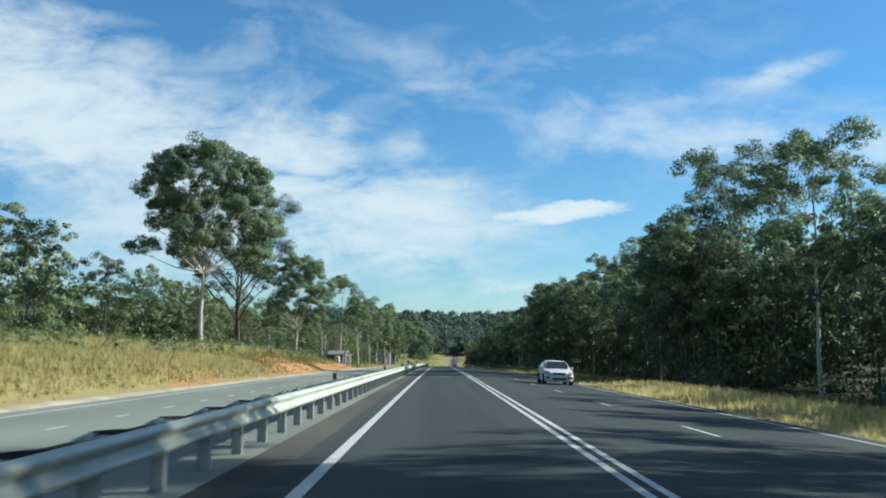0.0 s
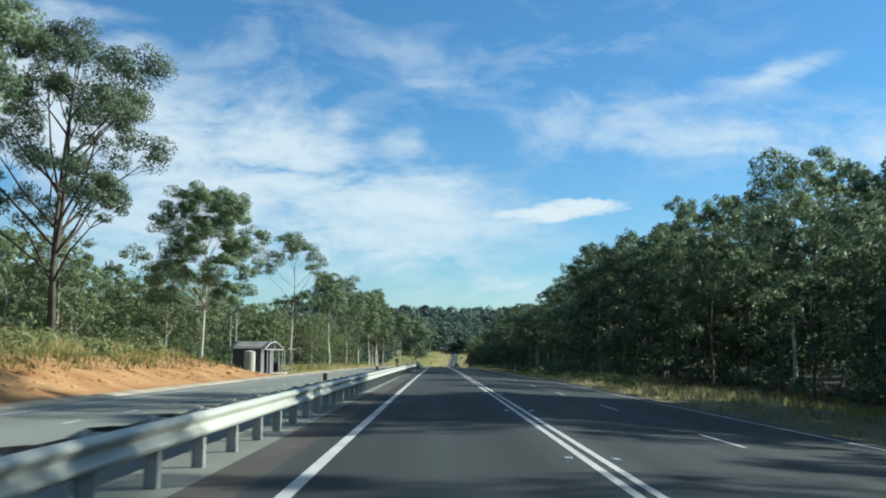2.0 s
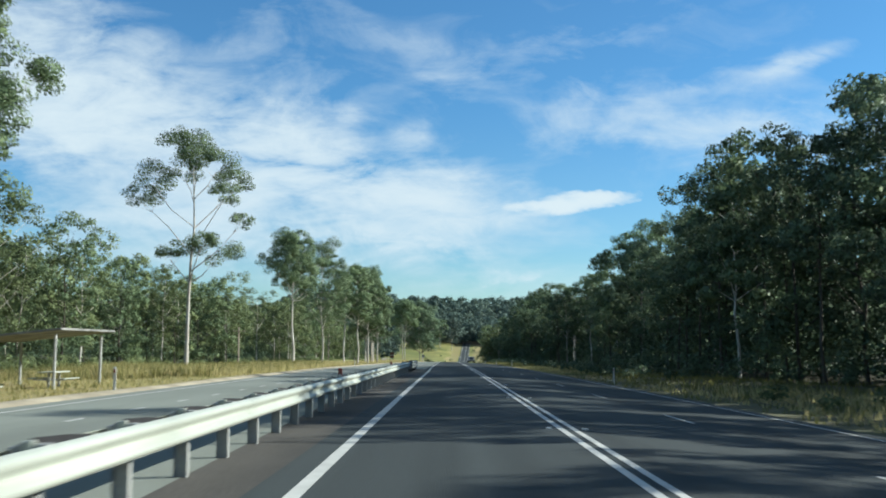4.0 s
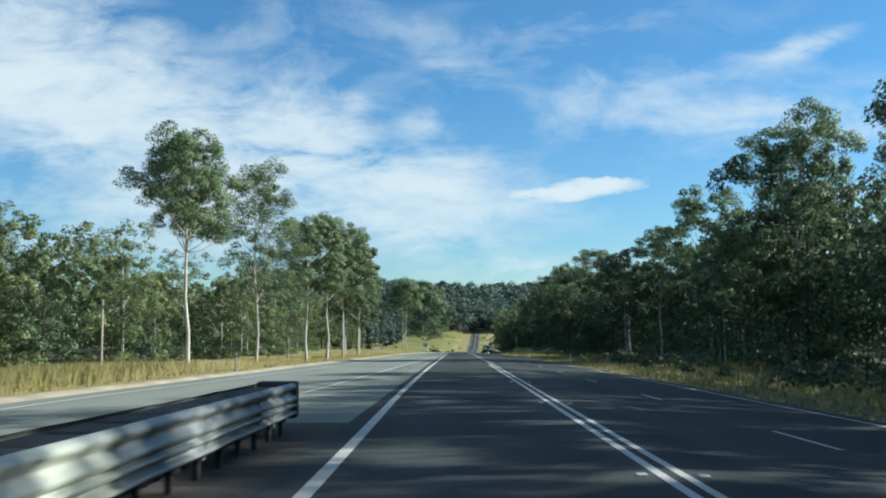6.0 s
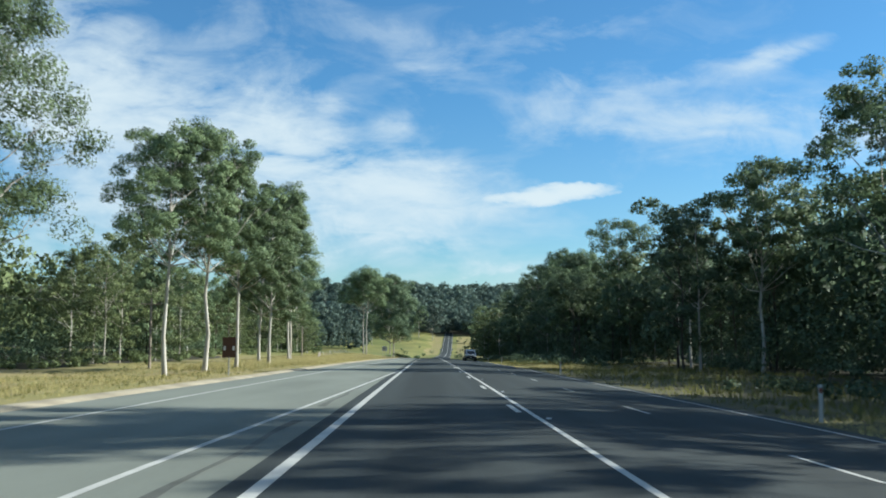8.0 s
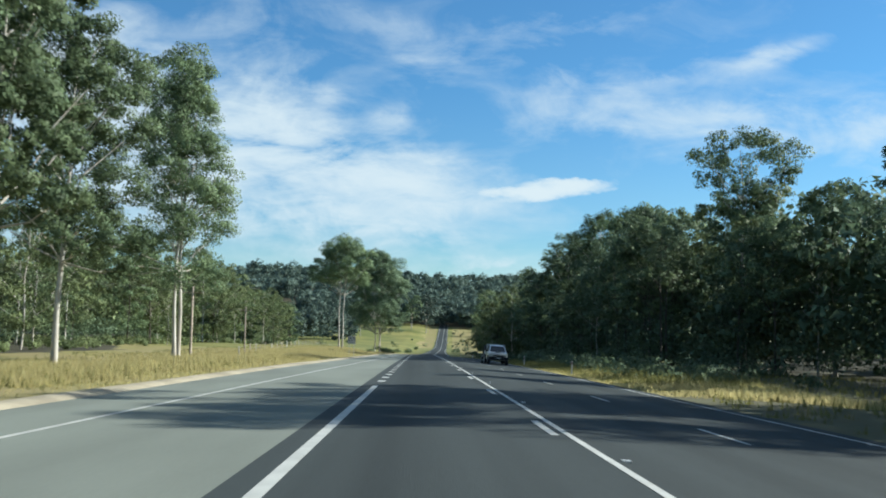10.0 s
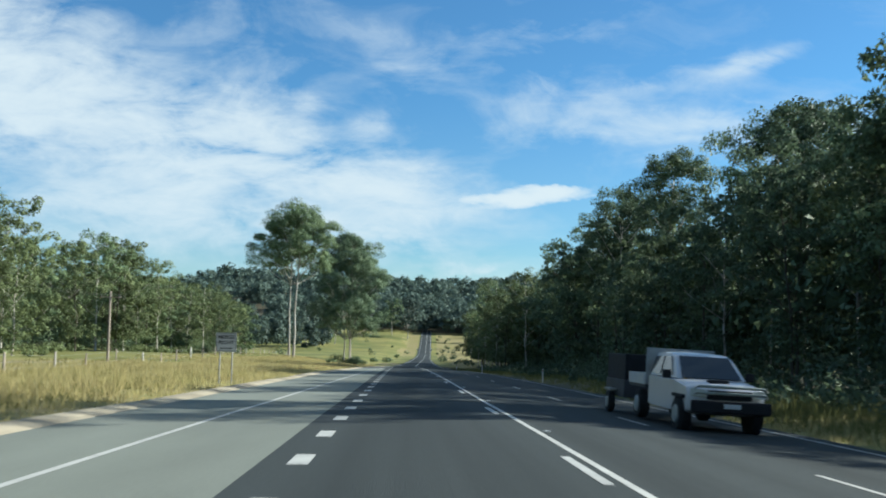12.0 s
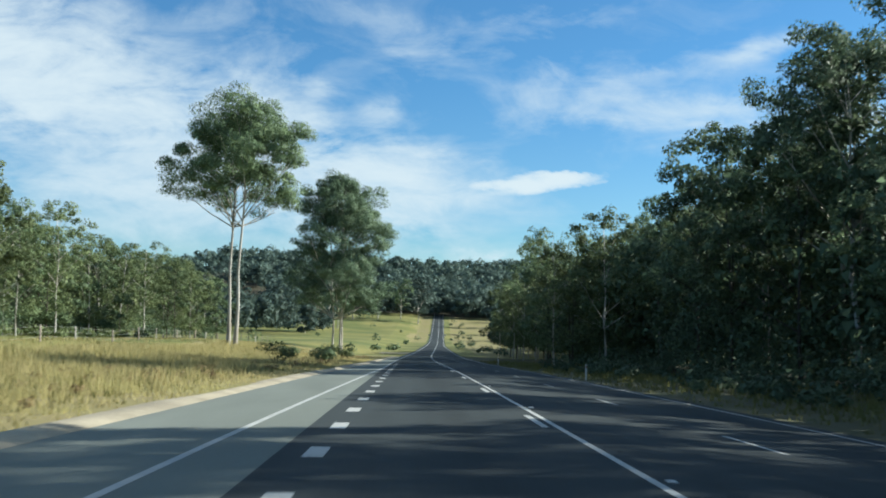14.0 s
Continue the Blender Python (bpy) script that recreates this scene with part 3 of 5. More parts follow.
def crown_mesh(name, chunks, mat, k=3):
    """Many loose little faces of k corners each, shaded by the skin of their tuft where the rows tell it."""
    vs = np.concatenate(chunks)
    n = len(vs) // k
    me = bpy.data.meshes.new(name)
    me.vertices.add(len(vs))
    me.vertices.foreach_set("co", vs[:, :3].astype(np.float32).ravel())
    me.loops.add(k * n)
    me.loops.foreach_set("vertex_index", np.arange(k * n, dtype=np.int32))
    me.polygons.add(n)
    me.polygons.foreach_set("loop_start", np.arange(0, k * n, k, dtype=np.int32))
    me.materials.append(mat)
    me.update(calc_edges=True)
    if vs.shape[1] > 3:
        me.attributes.new("custom_normal", "FLOAT_VECTOR", "POINT").data.foreach_set("vector", vs[:, 3:].astype(np.float32).ravel())
        me.update()
    return me


def tree_meshes(seed, H, base=0.45, spread_=0.2, clumps=34, cards=210, size=0.36, shape="gum", trunk_r=None, forks=1, bark=None, leaf=None, clump_r=1.0, low=0, fork=0.05, limb=0.9, plates=None, tuft=1.0, apart=0.0):
    """Trunk and crown of one gum: a tapered stem, limbs that fork up into clumps of drooping leaves. base: where the crown begins, as a share of H."""
    rng = np.random.default_rng(seed)
    trunk_r = trunk_r or H * 0.0095
    tubes, leaves = [], []
    stems = []
    for f in range(forks):
        lean = rng.normal(0, 0.018 + 0.3 * fork * (forks > 1), 2) * H
        if forks > 1:
            lean += np.array([math.cos(f * 2.6 + seed), math.sin(f * 2.6 + seed)]) * H * fork
        wob = rng.normal(0, 0.006 * H, (7, 2))
        pts, rad = [], []
        for i in range(7):
            t = i / 6
            q = lean * (apart + (1 - apart) * t**1.4) + wob[i] * (t > 0)
            pts.append((q[0], q[1], H * 0.93 * t if i else -0.4))
            rad.append(trunk_r * (1.25 if i == 0 else 1.0) * (1 - 0.86 * t) / (1 if forks == 1 else 1.25))
        tubes.append(tube(pts, rad, 7))
        stems.append(np.array(pts))
    if plates is None:
        plates = []
        nm = max(6, round(clumps / 4))
        for m in range(nm):
            k = ((m + 0.5) / nm) ** 0.85
            if shape == "gum":
                env = spread_ * H * (0.35 + 0.9 * math.sin(math.pi * min(1, 0.12 + 0.80 * k)) ** 0.8)
            elif shape == "dome":
                env = spread_ * H * 1.12 * math.sqrt(max(0.08, 1 - ((k - 0.40) / 0.66) ** 2))
            elif shape == "umbrella":
                env = spread_ * H * (0.45 + 0.75 * k) * (1.0 if k < 0.75 else 0.75)
            else:
                env = spread_ * H * (1.08 - 0.92 * k)
            r = env * (0.35 if m % 6 == 5 else rng.uniform(0.72 if shape == "dome" else 0.5, 1.0))
            plates.append((m * 2.39996 + rng.normal(0, 0.45), r, base + (0.965 - base) * k, clump_r * H * rng.uniform(0.066, 0.115)))
    heart = np.array([*stems[0][4, :2], (base * 0.55 + 0.45) * H])
    for m, (a, r, t, R) in enumerate(plates):
        # a limb that ends in one flat-domed mass of leaf tufts
        st = stems[m % forks]
        s = np.array([np.interp(t * H, st[:, 2], st[:, i]) for i in (0, 1)])
        ctr = np.array([s[0] + r * math.cos(a), s[1] + r * math.sin(a), t * H])
        t0 = max(base * limb, t - 0.05 - 0.85 * r / H)
        s0 = np.array([np.interp(t0 * H, st[:, 2], st[:, i]) for i in (0, 1)])
        p0 = np.array([s0[0], s0[1], t0 * H])
        mid = p0 * 0.5 + ctr * 0.5 + np.array([0, 0, -0.014 * H]) + rng.normal(0, 0.008 * H, 3)
        rr = trunk_r * 0.42 * (1 - 0.55 * t0)
        end = ctr - np.array([0, 0, 0.25 * R])
        tubes.append(tube([p0, mid, end], [rr, rr * 0.72, rr * 0.35], 5, False))
        for j in range(9):
            zz, b = rng.uniform(-0.55, 0.97), j * 2.39996 + rng.uniform(0, 1.2)
            h = 0.85 * R * math.sqrt(1 - zz * zz) + 0.1 * R
            q = ctr + np.array([h * math.cos(b), h * math.sin(b), zz * R * 0.66 + rng.normal(0, 0.1 * R)])
            sr = tuft * R * rng.uniform(0.32, 0.52)
            leaves.append(leaf_cards(rng, q, np.array([sr, sr, sr * 0.80]), int(cards * 0.5 * (R / (0.09 * H * clump_r)) ** 1.6), size, crown=heart))
            if j % 3 == 0:
                tubes.append(tube([mid * 0.35 + end * 0.65, q], [rr * 0.3, rr * 0.12], 3, False))
    for c in range(low):
        a, t = rng.uniform(0, 6.28), rng.uniform(0.12, base)
        r = rng.uniform(0.3, 1.0) * spread_ * H * 0.7
        cr = clump_r * H * rng.uniform(0.045, 0.075)
        leaves.append(leaf_cards(rng, np.array([r * math.cos(a), r * math.sin(a), t * H]), np.array([cr, cr, cr * 0.8]), cards, size))
    return mesh_of("trunk", *joined(tubes), bark or BARK, True), crown_mesh("crown", leaves, leaf or LEAF)


def plant(meshes, x, y, turn=0.0, scale=1.0, label="", group="", name="gum_tree", sink=0.0):
    e = new(name)
    e.matrix_basis = pose(x, y, float(gz(x, y)) - sink, 0, 0, turn) @ Matrix.Diagonal((scale, scale, scale, 1))
    tagged(e, label, "tree", group)
    add("trunk", meshes[0], e)
    add("crown", meshes[1], e)
    return e


# trees that stand alone, left of the road
def lone(seed, x, y, H, label, **kw):
    kw["size"] *= 0.64 if x < 0 else 0.84
    kw["cards"] = int((1.5 if x < 0 else 0.9) * kw["cards"])
    kw["clumps"] = int(1.4 * kw.get("clumps", 50))
    return plant(tree_meshes(seed, H, clump_r=kw.pop("clump_r", 0.80), tuft=1.25, **kw), x, y, label=label)


# the slender tree's layers: bearing, reach, height share, size
SLIM = ((0.3, 2.2, 0.50, 1.9), (3.4, 1.9, 0.49, 1.3), (5.2, 3.4, 0.53, 1.2), (3.0, 5.0, 0.74, 1.5), (3.6, 3.7, 0.81, 1.6), (2.2, 2.6, 0.87, 1.6), (0.2, 3.6, 0.80, 1.5), (5.6, 4.2, 0.72, 1.3),
        (0.9, 2.6, 0.89, 1.7), (4.2, 1.5, 0.95, 1.8), (1.8, 0.9, 0.97, 1.5), (5.1, 2.4, 0.90, 1.5), (0.1, 4.2, 0.64, 1.0))
lone(11, -29.5, 119, 25.5, "very tall gum with a broad dark crown and pale straight trunk", base=0.40, spread_=0.295, clumps=140, cards=315, size=0.33, leaf=LEAF_DARK, shape="dome")
lone(12, -33.4, 158, 30, "dark-barked gum forking low into open spreading limbs", base=0.44, spread_=0.25, clumps=68, cards=360, size=0.29, forks=2, fork=0.07, trunk_r=0.42, bark=BARK_DARK, limb=0.6, leaf=LEAF_DARK)
lone(13, -28.9, 193, 22.3, "tall gum with an open leafy crown on a pale forked trunk", base=0.36, spread_=0.25, clumps=110, cards=330, size=0.26, limb=0.95, leaf=LEAF, shape="dome")
lone(14, -23.8, 232, 21.5, "slender gum with a small flat-topped crown and white trunk", base=0.42, cards=300, size=0.22, trunk_r=0.2, plates=SLIM)
lone(15, -25.6, 304, 22.7, "tall gum with a rounded crown high on a bare pale trunk", base=0.55, spread_=0.165, clumps=78, cards=300, size=0.25, trunk_r=0.22, shape="dome")
lone(16, -23.9, 327, 24.3, "slender gum with a thin airy crown and white trunk", base=0.34, spread_=0.17, clumps=62, cards=225, size=0.24, trunk_r=0.2, shape="dome")
lone(17, -23.6, 364, 23, "gum with a leafy crown in a roadside clump", base=0.48, spread_=0.21, clumps=62, cards=288, size=0.27, shape="dome")
lone(18, -21.0, 368, 23, "gum with a pale trunk in a roadside clump", base=0.45, spread_=0.2, clumps=59, cards=288, size=0.27, shape="dome")
lone(19, -19.0, 373, 20.5, "leaning pale-trunked gum in a roadside clump", base=0.42, spread_=0.2, clumps=59, cards=288, size=0.27)
lone(23, -17.6, 384, 19, "leafy gum at the end of a roadside clump", base=0.35, spread_=0.2, clumps=55, cards=288, size=0.27)
lone(24, -22.2, 404, 21.5, "leafy pale-trunked gum beside the road", base=0.26, spread_=0.17, clumps=84, cards=300, size=0.26, limb=1.15, shape="dome")
lone(20, -22.5, 434, 28.5, "tall bushy gum with a cone-shaped crown almost to the ground", base=0.24, spread_=0.210, clumps=102, cards=288, size=0.28, shape="cone", forks=2, fork=0.022, apart=0.6, trunk_r=0.24, limb=1.18)
lone(21, -20.9, 590, 27, "tall twin-trunked gum with a dense rounded crown over pasture", base=0.58, spread_=0.21, clumps=100, cards=320, size=0.30, clump_r=0.9, forks=2, trunk_r=0.28, fork=0.03, limb=0.85, apart=0.5, leaf=LEAF, shape="dome")
lone(22, -14.0, 665, 33, "broad bushy gum with low foliage and several pale trunks", base=0.23, spread_=0.222, clumps=185, cards=330, size=0.36, clump_r=0.9, shape="dome", forks=3, fork=0.04, trunk_r=0.26, apart=0.5, limb=0.8, leaf=LEAF_DARK)
# and taller ones at the edge of the right-hand woods
lone(31, 36.0, 115, 29, "tall gum standing above the forest edge", base=0.45, spread_=0.22, clumps=62, cards=262, size=0.30)
lone(32, 32.0, 303, 23, "tall pale-trunked gum with a flat-topped crown at the forest edge", base=0.55, spread_=0.22, clumps=55, cards=262, size=0.27, shape="umbrella")
lone(33, 30.0, 323, 8, "small yellowish gum sapling before the dark forest", base=0.3, spread_=0.22, clumps=23, cards=210, size=0.20, leaf=LEAF_SUN)
lone(34, 38.0, 215, 26, "tall gum standing above the forest edge", base=0.4, spread_=0.24, clumps=62, cards=262, size=0.30)
lone(35, 31.0, 548, 25, "tall dark gum at the forest edge", base=0.4, spread_=0.22, clumps=62, cards=262, size=0.30, leaf=LEAF_DARK)
lone(36, 36.0, 350, 24, "tall gum with open pale limbs at the forest edge", base=0.45, spread_=0.26, clumps=62, cards=262, size=0.30)

lone(37, 34.0, 374, 22, "tall gum with open pale limbs at the forest edge", base=0.42, spread_=0.24, clumps=59, cards=255, size=0.30)
lone(38, 38.0, 178, 25, "tall gum standing above the forest edge", base=0.42, spread_=0.24, clumps=62, cards=255, size=0.30)
lone(40, 34.0, 446, 25.5, "tall gum with an open flat-topped crown above the forest", base=0.55, spread_=0.24, clumps=52, cards=255, size=0.27, shape="umbrella")
lone(41, 41.0, 440, 19, "leafy gum at the forest edge", base=0.35, spread_=0.26, clumps=62, cards=255, size=0.28)
lone(42, 35.9, 540.4, 30, "very tall gum with an airy crown above the forest", base=0.62, spread_=0.14, clumps=58, cards=255, size=0.30)
lone(43, 33.8, 492, 24.5, "tall gum at the forest edge", base=0.58, spread_=0.15, clumps=44, cards=255, size=0.29, leaf=LEAF_DARK)
lone(44, 34.2, 500, 25.5, "tall rounded gum at the forest edge", base=0.6, spread_=0.16, clumps=42, cards=255, size=0.29)
lone(45, 33.7, 556, 28, "tall gum at the forest edge", base=0.45, spread_=0.2, clumps=62, cards=255, size=0.30, leaf=LEAF_DARK)
lone(46, 33.7, 573, 25, "tall rounded gum at the forest edge", base=0.4, spread_=0.22, clumps=62, cards=255, size=0.30)
# Two trees added for the shadows they throw across the road.
lone(47, 33.0, 397, 17, "slender gum at the edge of a clearing", base=0.45, spread_=0.15, clumps=40, cards=255, size=0.29, leaf=LEAF_DARK)
lone(48, 35.0, 411, 17.5, "slender gum at the edge of a clearing", base=0.42, spread_=0.16, clumps=44, cards=255, size=0.29, leaf=LEAF_DARK)
lone(39, 35.5, 90, 25, "tall gum standing above the forest edge", base=0.42, spread_=0.22, clumps=59, cards=255, size=0.30)

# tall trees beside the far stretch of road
FAR_TREES = [tree_meshes(200 + i, 30, base=(0.22, 0.35, 0.16)[i], spread_=(0.24, 0.27, 0.22)[i], clumps=64, cards=80, size=0.75, leaf=(LEAF_HAZE, LEAF, LEAF_HAZE)[i], trunk_r=0.35, clump_r=1.1) for i in range(3)]
for i, (x, y, h) in enumerate(((4.0, 1195, 33), (-9.0, 1215, 29), (-26.0, 1205, 27), (-44.0, 1190, 30), (74.0, 1180, 26), (80.0, 1120, 28), (72.0, 1060, 25), (66.0, 1010, 27), (56.0, 930, 24), (50.0, 880, 26), (-48.0, 1100, 27), (-62.0, 1040, 29))):
    plant(FAR_TREES[i % 3], x, y, 70.0 * i, h / 30, "tall grey-green gum beside the far stretch of road", "far roadside gums")

# the woods: a handful of shapes, set out many times
KIND_H = (15, 17, 19, 16, 18, 14, 20, 17, 15, 18)


def kinds(cards, size, bark, main, sunny, deep, lower=1.0, skirt=0):
    out = []
    for i, H in enumerate(KIND_H):
        out.append(tree_meshes(100 + i, H, base=lower * (0.42, 0.36, 0.48, 0.28, 0.40, 0.22, 0.5, 0.34, 0.3, 0.44)[i], spread_=(0.22, 0.25, 0.21, 0.27, 0.23, 0.29, 0.2, 0.24, 0.27, 0.23)[i], clumps=44, cards=cards, size=size, trunk_r=H * 0.0075,
                               leaf=(main, sunny, main, deep, main, sunny, main, deep, main, sunny)[i], bark=BARK_DARK if i in bark else BARK, clump_r=1.1, low=skirt + (0, 2, 0, 4, 2, 6, 0, 3, 4, 0)[i]))
    return out


EDGE_KINDS = kinds(150, 0.235, (0, 1, 2, 3, 5, 6, 7, 8, 9), LEAF_DARK, LEAF, LEAF_DARK)     # at the forest's edge, finer leaves; dark leaf and bark hold its shade
KINDS = kinds(118, 0.245, (1, 2, 5, 8), LEAF_SUN, LEAF, LEAF_SUN, 0.72, 7)              # behind it, and on the left, leafy almost to the ground
# stretches of shortened trees, to let sun onto the road and fit the skyline
LOWERED = ((500, 540), (50, 100), (120, 156), (262, 294), (320, 372), (384, 444))
rng = np.random.default_rng(21)
spots = []
count = 0


def wood(n, xs, ys, lo, hi, gap, group, label, tries=40):
    global count
    made = 0
    for _ in range(n * tries):
        if made >= n:
            break
        y = rng.uniform(*ys)
        a, b = xs(y)
        x = rng.uniform(a, b)
        if any((x - p) ** 2 + (y - q) ** 2 < gap**2 for p, q in spots):
            continue
        spots.append((x, y))
        k = int(rng.integers(len(KINDS)))
        h = rng.uniform(lo, hi)
        if x > 0 and any(p < y < q for p, q in LOWERED):
            h *= 0.80
        elif x > 32 and 476 < y < 600:
            h *= 0.94
        elif x > 0 and 221.5 < y < 225.5:       # trees lowered to let the sun reach the crash barrier
            h *= 0.78
        plant((EDGE_KINDS if x > 0 and x < RIGHT_EDGE(y) + 4.5 and y < 580 else KINDS)[k], x + float(cx(y)), y, rng.uniform(0, 360), h / KIND_H[k], label, group)
        made += 1


RIGHT_EDGE = line_x([(-100, 31), (88, 35), (97, 27), (112, 27), (120, 35), (200, 34), (210, 27), (268, 26), (276, 34), (290, 33), (296, 28), (306, 28), (314, 33), (382, 33), (392, 40), (424, 40), (432, 33), (445, 26), (600, 25), (700, 30), (900, 40)])
LEFT_EDGE = line_x([(-100, -52), (150, -50), (260, -46), (420, -42), (500, -50), (760, -58), (790, -90), (900, -120)])
WOOD_LABEL = "leafy gum tree in dense roadside forest"
# Trees added, some out of view, to throw shade on road and barrier.
for a, b, n, lo, hi in ((102, 119, 12, 16.0, 18.5), (160, 200, 6, 16.0, 18.5), (240, 258, 6, 16.0, 18.5), (301, 320, 7, 12.5, 14.5), (376, 383, 3, 16.0, 18.5)):
    wood(n, lambda y: (26, 31.5), (a, b), lo, hi, 2.6, "roadside forest", WOOD_LABEL)
wood(4, lambda y: (26, 30), (12, 19), 19.5, 21.5, 2.6, "roadside forest", WOOD_LABEL)
wood(1, lambda y: (26, 28), (130, 133), 20.0, 21.5, 2.2, "roadside forest", WOOD_LABEL)
wood(1, lambda y: (26, 28), (140, 143), 20.0, 21.5, 2.2, "roadside forest", WOOD_LABEL)
wood(10, lambda y: (26, 31.5), (205, 240), 18.5, 20.5, 2.6, "roadside forest", WOOD_LABEL)
wood(9, lambda y: (26, 31.5), (449, 490), 16.0, 19.0, 2.6, "roadside forest", WOOD_LABEL)
wood(10, lambda y: (26, 31.5), (490, 548), 15.0, 17.5, 2.6, "roadside forest", WOOD_LABEL)
wood(72, lambda y: (RIGHT_EDGE(y), RIGHT_EDGE(y) + 8), (15, 640), 16.0, 20.5, 3.7, "roadside forest", WOOD_LABEL)
wood(34, lambda y: (19, 34), (590, 760), 15.0, 21.0, 3.4, "roadside forest", WOOD_LABEL)
wood(62, lambda y: (LEFT_EDGE(y) - 11, LEFT_EDGE(y)), (70, 500), 14.0, 19.5, 4.4, "roadside forest", WOOD_LABEL)
wood(58, lambda y: (LEFT_EDGE(y) - 14, LEFT_EDGE(y)), (500, 780), 16.0, 21.0, 4.2, "roadside forest", WOOD_LABEL)


def far_wood(name, n, xs, ys, hs, cards, size, leaf, seed, label, full=0.2):
    """Distant forest: crowns of leaf sprays and thin stems, too many to count."""
    r = np.random.default_rng(seed)
    leaves = []
    for _ in range(n):
        y = r.uniform(*ys)
        a, b = xs(y)
        x = r.uniform(a, b) + float(cx(y))
        H = r.uniform(*hs)
        z0 = float(gz(x, y))
        for c in range(7):
            t = r.uniform(0.2, 1.0)
            rad = H * full * (1.15 - 0.7 * abs(t - 0.55))
            q = np.array([x + r.normal(0, rad * 0.6), y + r.normal(0, rad * 0.6), z0 + t * H])
            leaves.append(leaf_cards(r, q, np.array([rad, rad, rad * 0.75]) * r.uniform(0.6, 1.2), cards, size))
    ob = new(name, crown_mesh(name, leaves, leaf))
    return tagged(ob, label, "forest", kind="stuff")


far_wood("far_forest", 820, lambda y: (RIGHT_EDGE(y) + 6, RIGHT_EDGE(y) + 25), (20, 900), (15, 19), 42, 0.80, LEAF_DARK, 41, "dense dark gum forest beyond the roadside trees")
far_wood("far_forest", 130, lambda y: (RIGHT_EDGE(y) + 12, RIGHT_EDGE(y) + 30), (450, 640), (14, 17), 50, 0.75, LEAF_DARK, 47, "dark gums behind the forest edge")
far_wood("far_forest", 330, lambda y: (LEFT_EDGE(y) - 45, LEFT_EDGE(y) - 7), (60, 900), (12, 18), 50, 0.75, LEAF_SUN, 42, "dense gum forest beyond the roadside trees")
far_wood("outer_forest", 760, lambda y: (RIGHT_EDGE(y) + 34, RIGHT_EDGE(y) + 190), (-40, 900), (15, 20), 8, 3.0, LEAF_DARK, 48, "gum forest stretching away behind the roadside trees")
far_wood("outer_forest", 760, lambda y: (LEFT_EDGE(y) - 200, LEFT_EDGE(y) - 55), (40, 900), (13, 18), 8, 3.0, LEAF_DARK, 49, "gum forest stretching away behind the roadside trees")
far_wood("ridge_forest", 420, lambda y: (-140, 160), (1262, 1420), (14, 25), 46, 2.1, LEAF_HAZE, 46, "wooded foot of the distant ridge", 0.25)
far_wood("ridge_forest", 640, lambda y: (-300, 330), (1420, 1800), (16, 28), 36, 2.8, LEAF_HAZE, 43, "distant wooded ridge above the road", 0.27)
far_wood("valley_forest", 190, lambda y: (-260, -60), (800, 1290), (12, 22), 60, 1.5, LEAF_HAZE, 44, "trees round the far pasture", 0.24)
far_wood("valley_forest", 240, lambda y: (24 if y < 900 else 58, 240), (730, 1290), (12, 22), 60, 1.5, LEAF_HAZE, 45, "trees beside the far stretch of road", 0.24)

far_wood("far_forest", 120, lambda y: (24, 48), (585, 780), (14, 19), 66, 0.62, LEAF_DARK, 50, "dark gums beside the road where it drops away")


# undergrowth and grass
def shrubs(name, n, xs, ys, hs, leaf, seed, label, cards=70, size=0.26):
    r = np.random.default_rng(seed)
    out = []
    for _ in range(n):
        y = r.uniform(*ys)
        a, b = xs(y)
        x = r.uniform(a, b) + float(cx(y))
        h = r.uniform(*hs)
        out.append(leaf_cards(r, np.array([x, y, float(gz(x, y)) + h * 0.45]), np.array([h * 0.7, h * 0.7, h * 0.55]), cards, size, 0.1))
    return tagged(new(name, crown_mesh(name, out, leaf)), label, "undergrowth", kind="stuff")


shrubs("undergrowth", 900, lambda y: (RIGHT_EDGE(y) - 3, RIGHT_EDGE(y) + 14), (5, 680), (0.8, 3.0), LEAF_DARK, 51, "dark shrubs beneath the forest edge", 100, 0.30)
shrubs("understorey", 520, lambda y: (RIGHT_EDGE(y) + 2, RIGHT_EDGE(y) + 15), (5, 680), (3.0, 7.5), LEAF_DARK, 53, "dense dark saplings among the forest trunks", 210, 0.36)
shrubs("understorey", 260, lambda y: (RIGHT_EDGE(y) + 5, RIGHT_EDGE(y) + 17), (5, 720), (6.0, 11.0), LEAF_DARK, 80, "dark young gums deep in the forest", 230, 0.46)
shrubs("understorey", 260, lambda y: (LEFT_EDGE(y) - 16, LEFT_EDGE(y) - 5), (60, 760), (2.5, 6.0), LEAF_DARK, 54, "dense saplings among the forest trunks", 210, 0.34)
shrubs("undergrowth", 640, lambda y: (LEFT_EDGE(y) - 10, LEFT_EDGE(y) + 4), (40, 680), (0.6, 1.9), LEAF_SUN, 52, "green shrubs beneath the forest edge", 100, 0.30)


